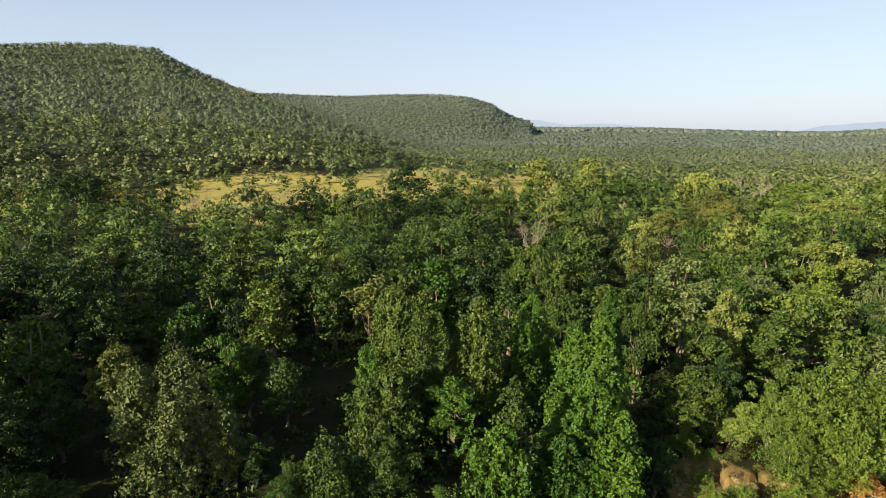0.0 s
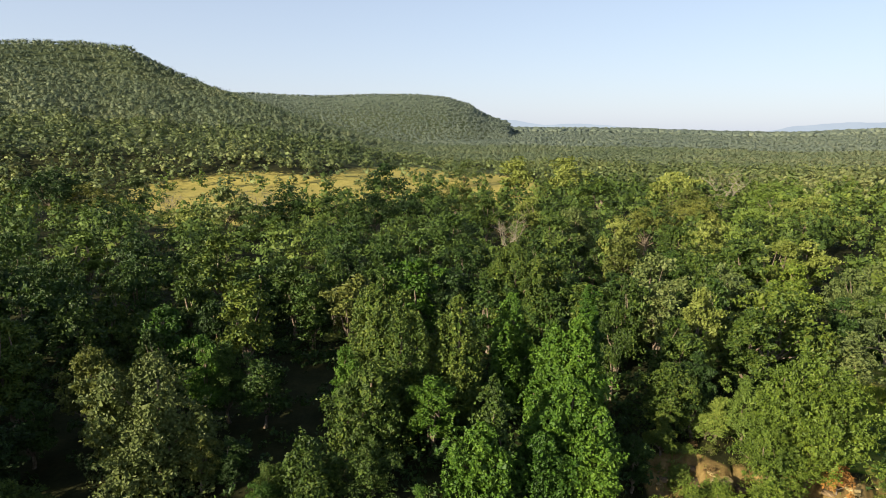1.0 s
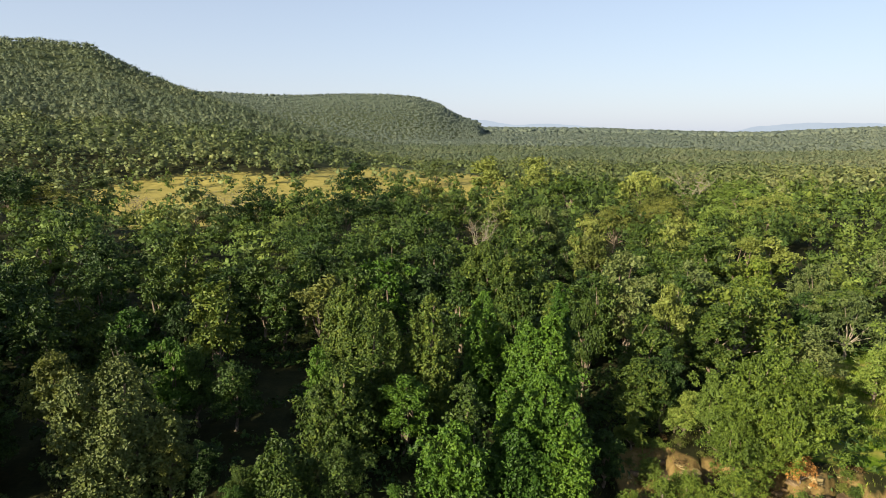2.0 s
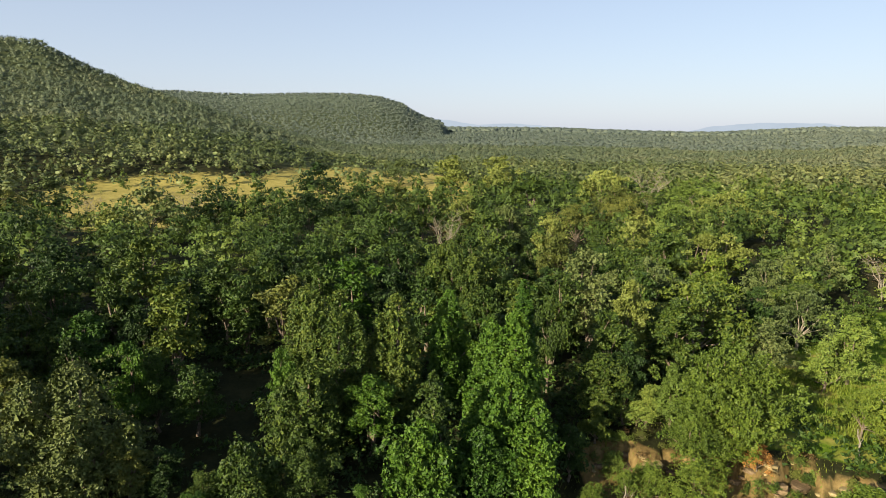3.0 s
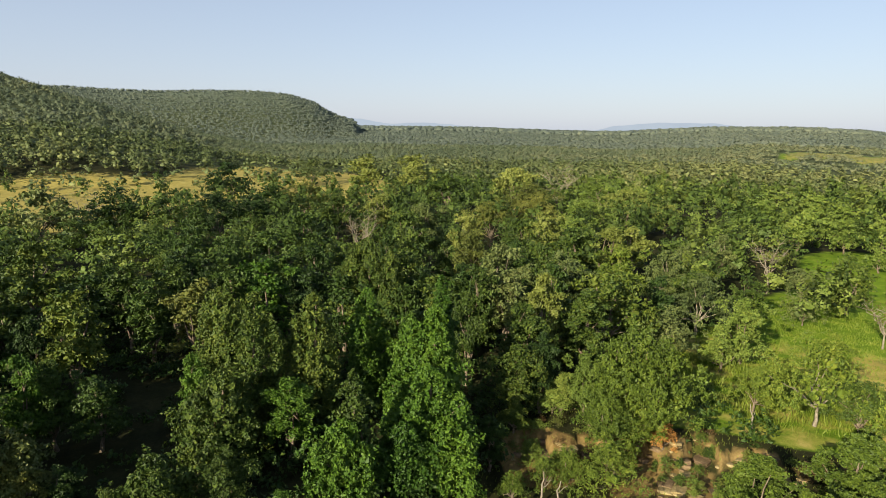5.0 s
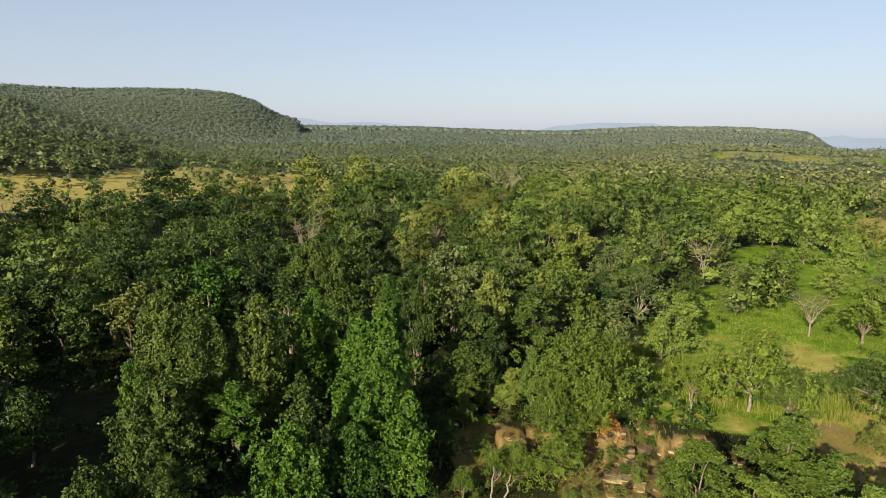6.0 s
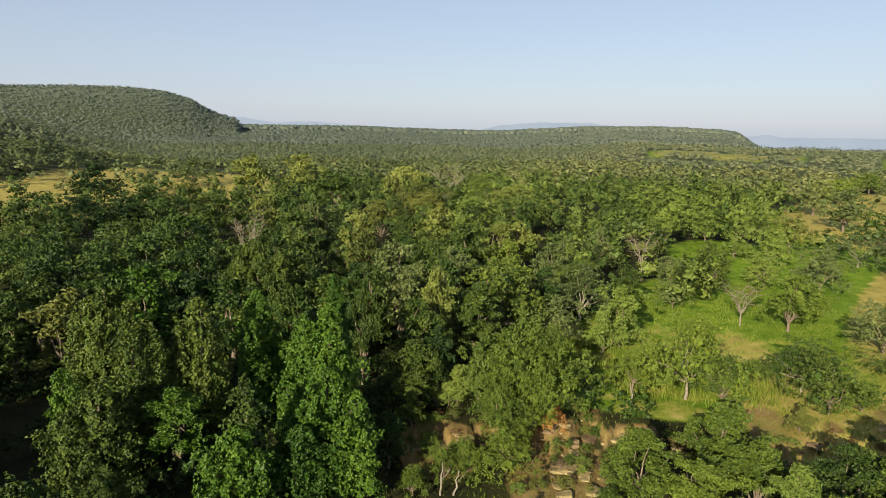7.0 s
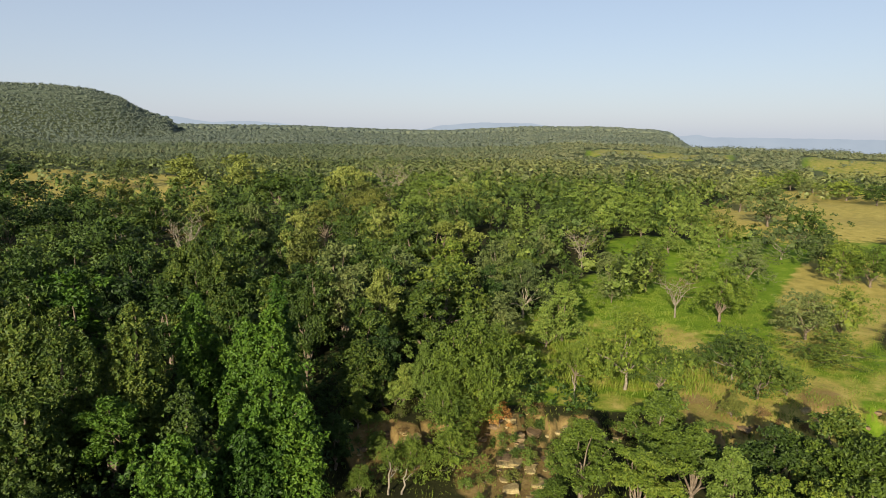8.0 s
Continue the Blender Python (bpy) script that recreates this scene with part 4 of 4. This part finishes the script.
for i in range(26):
    # low growth between the stones
    k = rock_rng.random()
    x, y = 38.0 - 6.5 * k + rock_rng.normal() * 2.6, 47.0 - 9.0 * k + rock_rng.normal() * 2.6
    plant(x, y, rock_rng.uniform(0.7, 1.5), rock_rng.uniform(1.0, 2.2), ("olive", "lime", "green")[i % 3], "bush", 2)


def dead_stem(x, y, height, lean):
    rng = np.random.default_rng(int(x * 19 + y * 7))
    br = [bent((0, 0, -0.3), (lean, 0.1, height), 0.11, 0.05, rng, 6, 0.03), bent((lean * 0.5, 0.05, height * 0.5), (lean + 0.7, 0.1, height * 0.75), 0.05, 0.02, rng, 4, 0.08)]
    ob = new("dead_stem", mesh_from("dead_stem", *tubes(br, 6), PALE_BARK, smooth=True))
    ob.matrix_basis = pose(x, y, float(land(x, y)))
    tagged(ob, "bleached dead stem standing by the stream", "dead tree", "dead stems")


dead_stem(21.4, 44.1, 3.0, 0.2)
dead_stem(22.4, 43.6, 2.2, 0.6)
dead_stem(45.6, 47.0, 3.2, -0.4)
plant(35.4, 47.0, 2.8, 3.2, "rust", "bush", 1)


# ---- the woods beyond ----
def woods(name, spots, kind_rows, leaves, leaf, mat, label, seed, cores=0, core=0.75, rounded=False):
    """One mesh of many trees: leafy masses with loose leaves round them. spots: x, y, height, width."""
    rng = np.random.default_rng(seed)
    kinds = []
    for i, kd in enumerate(kind_rows):
        r2 = np.random.default_rng(seed * 31 + i)
        c = np.array(crown_clumps(kd, r2))
        c[:, 4] = c[:, 3] * 0.8
        lv = clump_leaves(c, leaves, 0.06, r2, jitter=0.25, sprig=6 if leaves > 100 else 1)[0].reshape(-1, 4, 3)
        c = c[np.argsort(-c[:, 3])[:cores]]
        if rounded:
            # a main mass and smaller ones leaning on it
            turn = r2.uniform(0, 6.3)
            c = np.array([(0, 0, 0.5, 0.5, 0.5)] + [(0.3 * math.cos(turn + 2.4 * k), 0.3 * math.sin(turn + 2.4 * k), r2.uniform(0.3, 0.62), 0.32, 0.34) for k in range(cores - 1)])
            lv = clump_leaves(c * np.array([1, 1, 1, 0.85, 0.85]), leaves, 0.06, r2, jitter=0.22, sprig=1, bunches=14)[0].reshape(-1, 4, 3)
        solid = [np.zeros((0, 3))]
        for row in c:
            e = np.array(Euler(r2.uniform(0, 6.3, 3)).to_matrix())
            solid.append((LUMP_V * r2.uniform(0.66, 1.2, (14, 1))) @ e.T * np.array([row[3], row[3], row[4]]) * core + row[:3])
        # leaves far off shade as rounded masses: their normals lean outwards from the crown
        heart, tilt = np.array([0, 0, 0.36]), np.array([1, 1, 1.3])
        out = unit((lv.mean(1) - heart) * tilt)
        face = np.cross(lv[:, 2] - lv[:, 0], lv[:, 3] - lv[:, 1])
        back = (face * out).sum(1) < 0
        lv[back] = lv[back][:, ::-1]
        face[back] *= -1
        solid = np.concatenate(solid)
        nr = np.concatenate([np.repeat(unit(0.6 * out + 0.4 * unit(face)), 4, 0), unit((solid - heart) * tilt)])
        kinds.append((lv, solid, len(c), nr))
    vs, qs, ts, ns, base = [], [], [], [], 0
    for x, y, h, w in spots:
        lv, solid, nc, nr = kinds[rng.integers(len(kinds))]
        ctr, sz = lv.mean(1, keepdims=True), np.full((len(lv), 1, 1), leaf / 0.06)
        sz[leaves // 6 * 6 if leaves > 100 else leaves:] = w
        a = rng.uniform(0, 2 * np.pi)
        rot = np.array([[math.cos(a), -math.sin(a), 0], [math.sin(a), math.cos(a), 0], [0, 0, 1]])
        size = np.array([w, w, h])
        v2 = np.concatenate([(ctr * size + (lv - ctr) * sz).reshape(-1, 3), solid * size]) @ rot.T + np.array([x, y, land(x, y)])
        nl = len(lv) * 4
        q2 = np.concatenate([np.arange(nl).reshape(-1, 4), (nl + np.arange(nc)[:, None, None] * 14 + LUMP_Q).reshape(-1, 4)])
        vs.append(v2)
        ns.append(nr @ rot.T)
        qs.append(q2 + base)
        base += len(v2)
        patch = 0.5 + 0.25 * math.sin(x * 0.021 + 2 * math.sin(y * 0.013)) + 0.25 * math.sin(y * 0.027 + 1.7 * math.sin(x * 0.017))
        meadow_lift = min(max((math.degrees(math.atan2(x, y)) - 20) / 20, 0), 1)   # lighter kinds towards the meadow, and its frontal sunlight put into the tint
        ts.append(np.full(len(v2), 0.6 * rng.random() + 0.36 * patch + 0.40 * meadow_lift - 0.08))
    me = mesh_from(name, np.concatenate(vs), np.concatenate(qs), mat, {"tint": np.concatenate(ts)}, smooth=True, normals=np.concatenate(ns))
    tagged(new(name, me), label, "woods", kind="stuff")


woods("woodland", [(x, y, 12.5 * h, 9.5 * w) for x, y, h, w in scatter(112, 190, 10.0, 11)], ("broad", "full", "bush", "full"), 640, 0.52, FAR_LEAF["plain"], "mixed woodland beside the meadows", 1, 8, 0.3)
woods("woodland", [(x, y, 12 * h, 9.5 * w) for x, y, h, w in scatter(190, 310, 10.0, 12)], ("broad", "full", "bush", "full"), 270, 0.78, FAR_LEAF["plain"], "mixed woodland beside the meadows", 2, 7, 0.34)
def low(x, y):
    """How tall the trees grow: mere scrub round the far fields."""
    return 0.72 if math.atan2(x, y) > radians(41) and 370 < math.hypot(x, y) < 860 else 1.0


# from here outwards the leaf colour of the woods carries haze
woods("woodland", [(x, y, 10 * h * low(x, y), 10 * w) for x, y, h, w in scatter(310, 520, 8.9, 13)], ("bush", "broad", "full"), 114, 0.95, FAR_LEAF["paled"], "woodland on the plain and hill foot", 3, 4, 0.52)
woods("woodland", [(x, y, 7 * h * low(x, y), 9.2 * w) for x, y, h, w in scatter(520, 880, 8.0, 14)], ("bush", "broad", "full", "full"), 36, 1.2, FAR_LEAF["hill"], "dry woodland on the hill slope, leaves paled for haze", 4, 1, 0.42, True)
woods("woodland", [(x, y, 6 * h, 10 * w) for x, y, h, w in scatter(880, 1640, 9.8, 15, -38, 9)], ("bush", "full", "bush", "full"), 12, 1.6, FAR_LEAF["far"], "far woodland, leaf colour paled to stand for haze", 5, 1, 0.5, True)
woods("woodland", [(x, y, 7.5 * h * low(x, y), 13 * w) for x, y, h, w in scatter(880, 1700, 13.5, 17, 9, 64)], ("bush", "full", "bush", "full"), 14, 1.7, FAR_LEAF["far"], "far woodland, leaf colour paled to stand for haze", 7, 1, 0.55, True)
woods("woodland", [(x, y, 12 * h, 19 * w) for x, y, h, w in scatter(1700, 2900, 25.0, 16, -5, 54)], ("bush", "bush", "bush", "full"), 6, 3.0, FAR_LEAF["far"], "far woodland, leaf colour paled to stand for haze", 6, 1, 0.95, True)
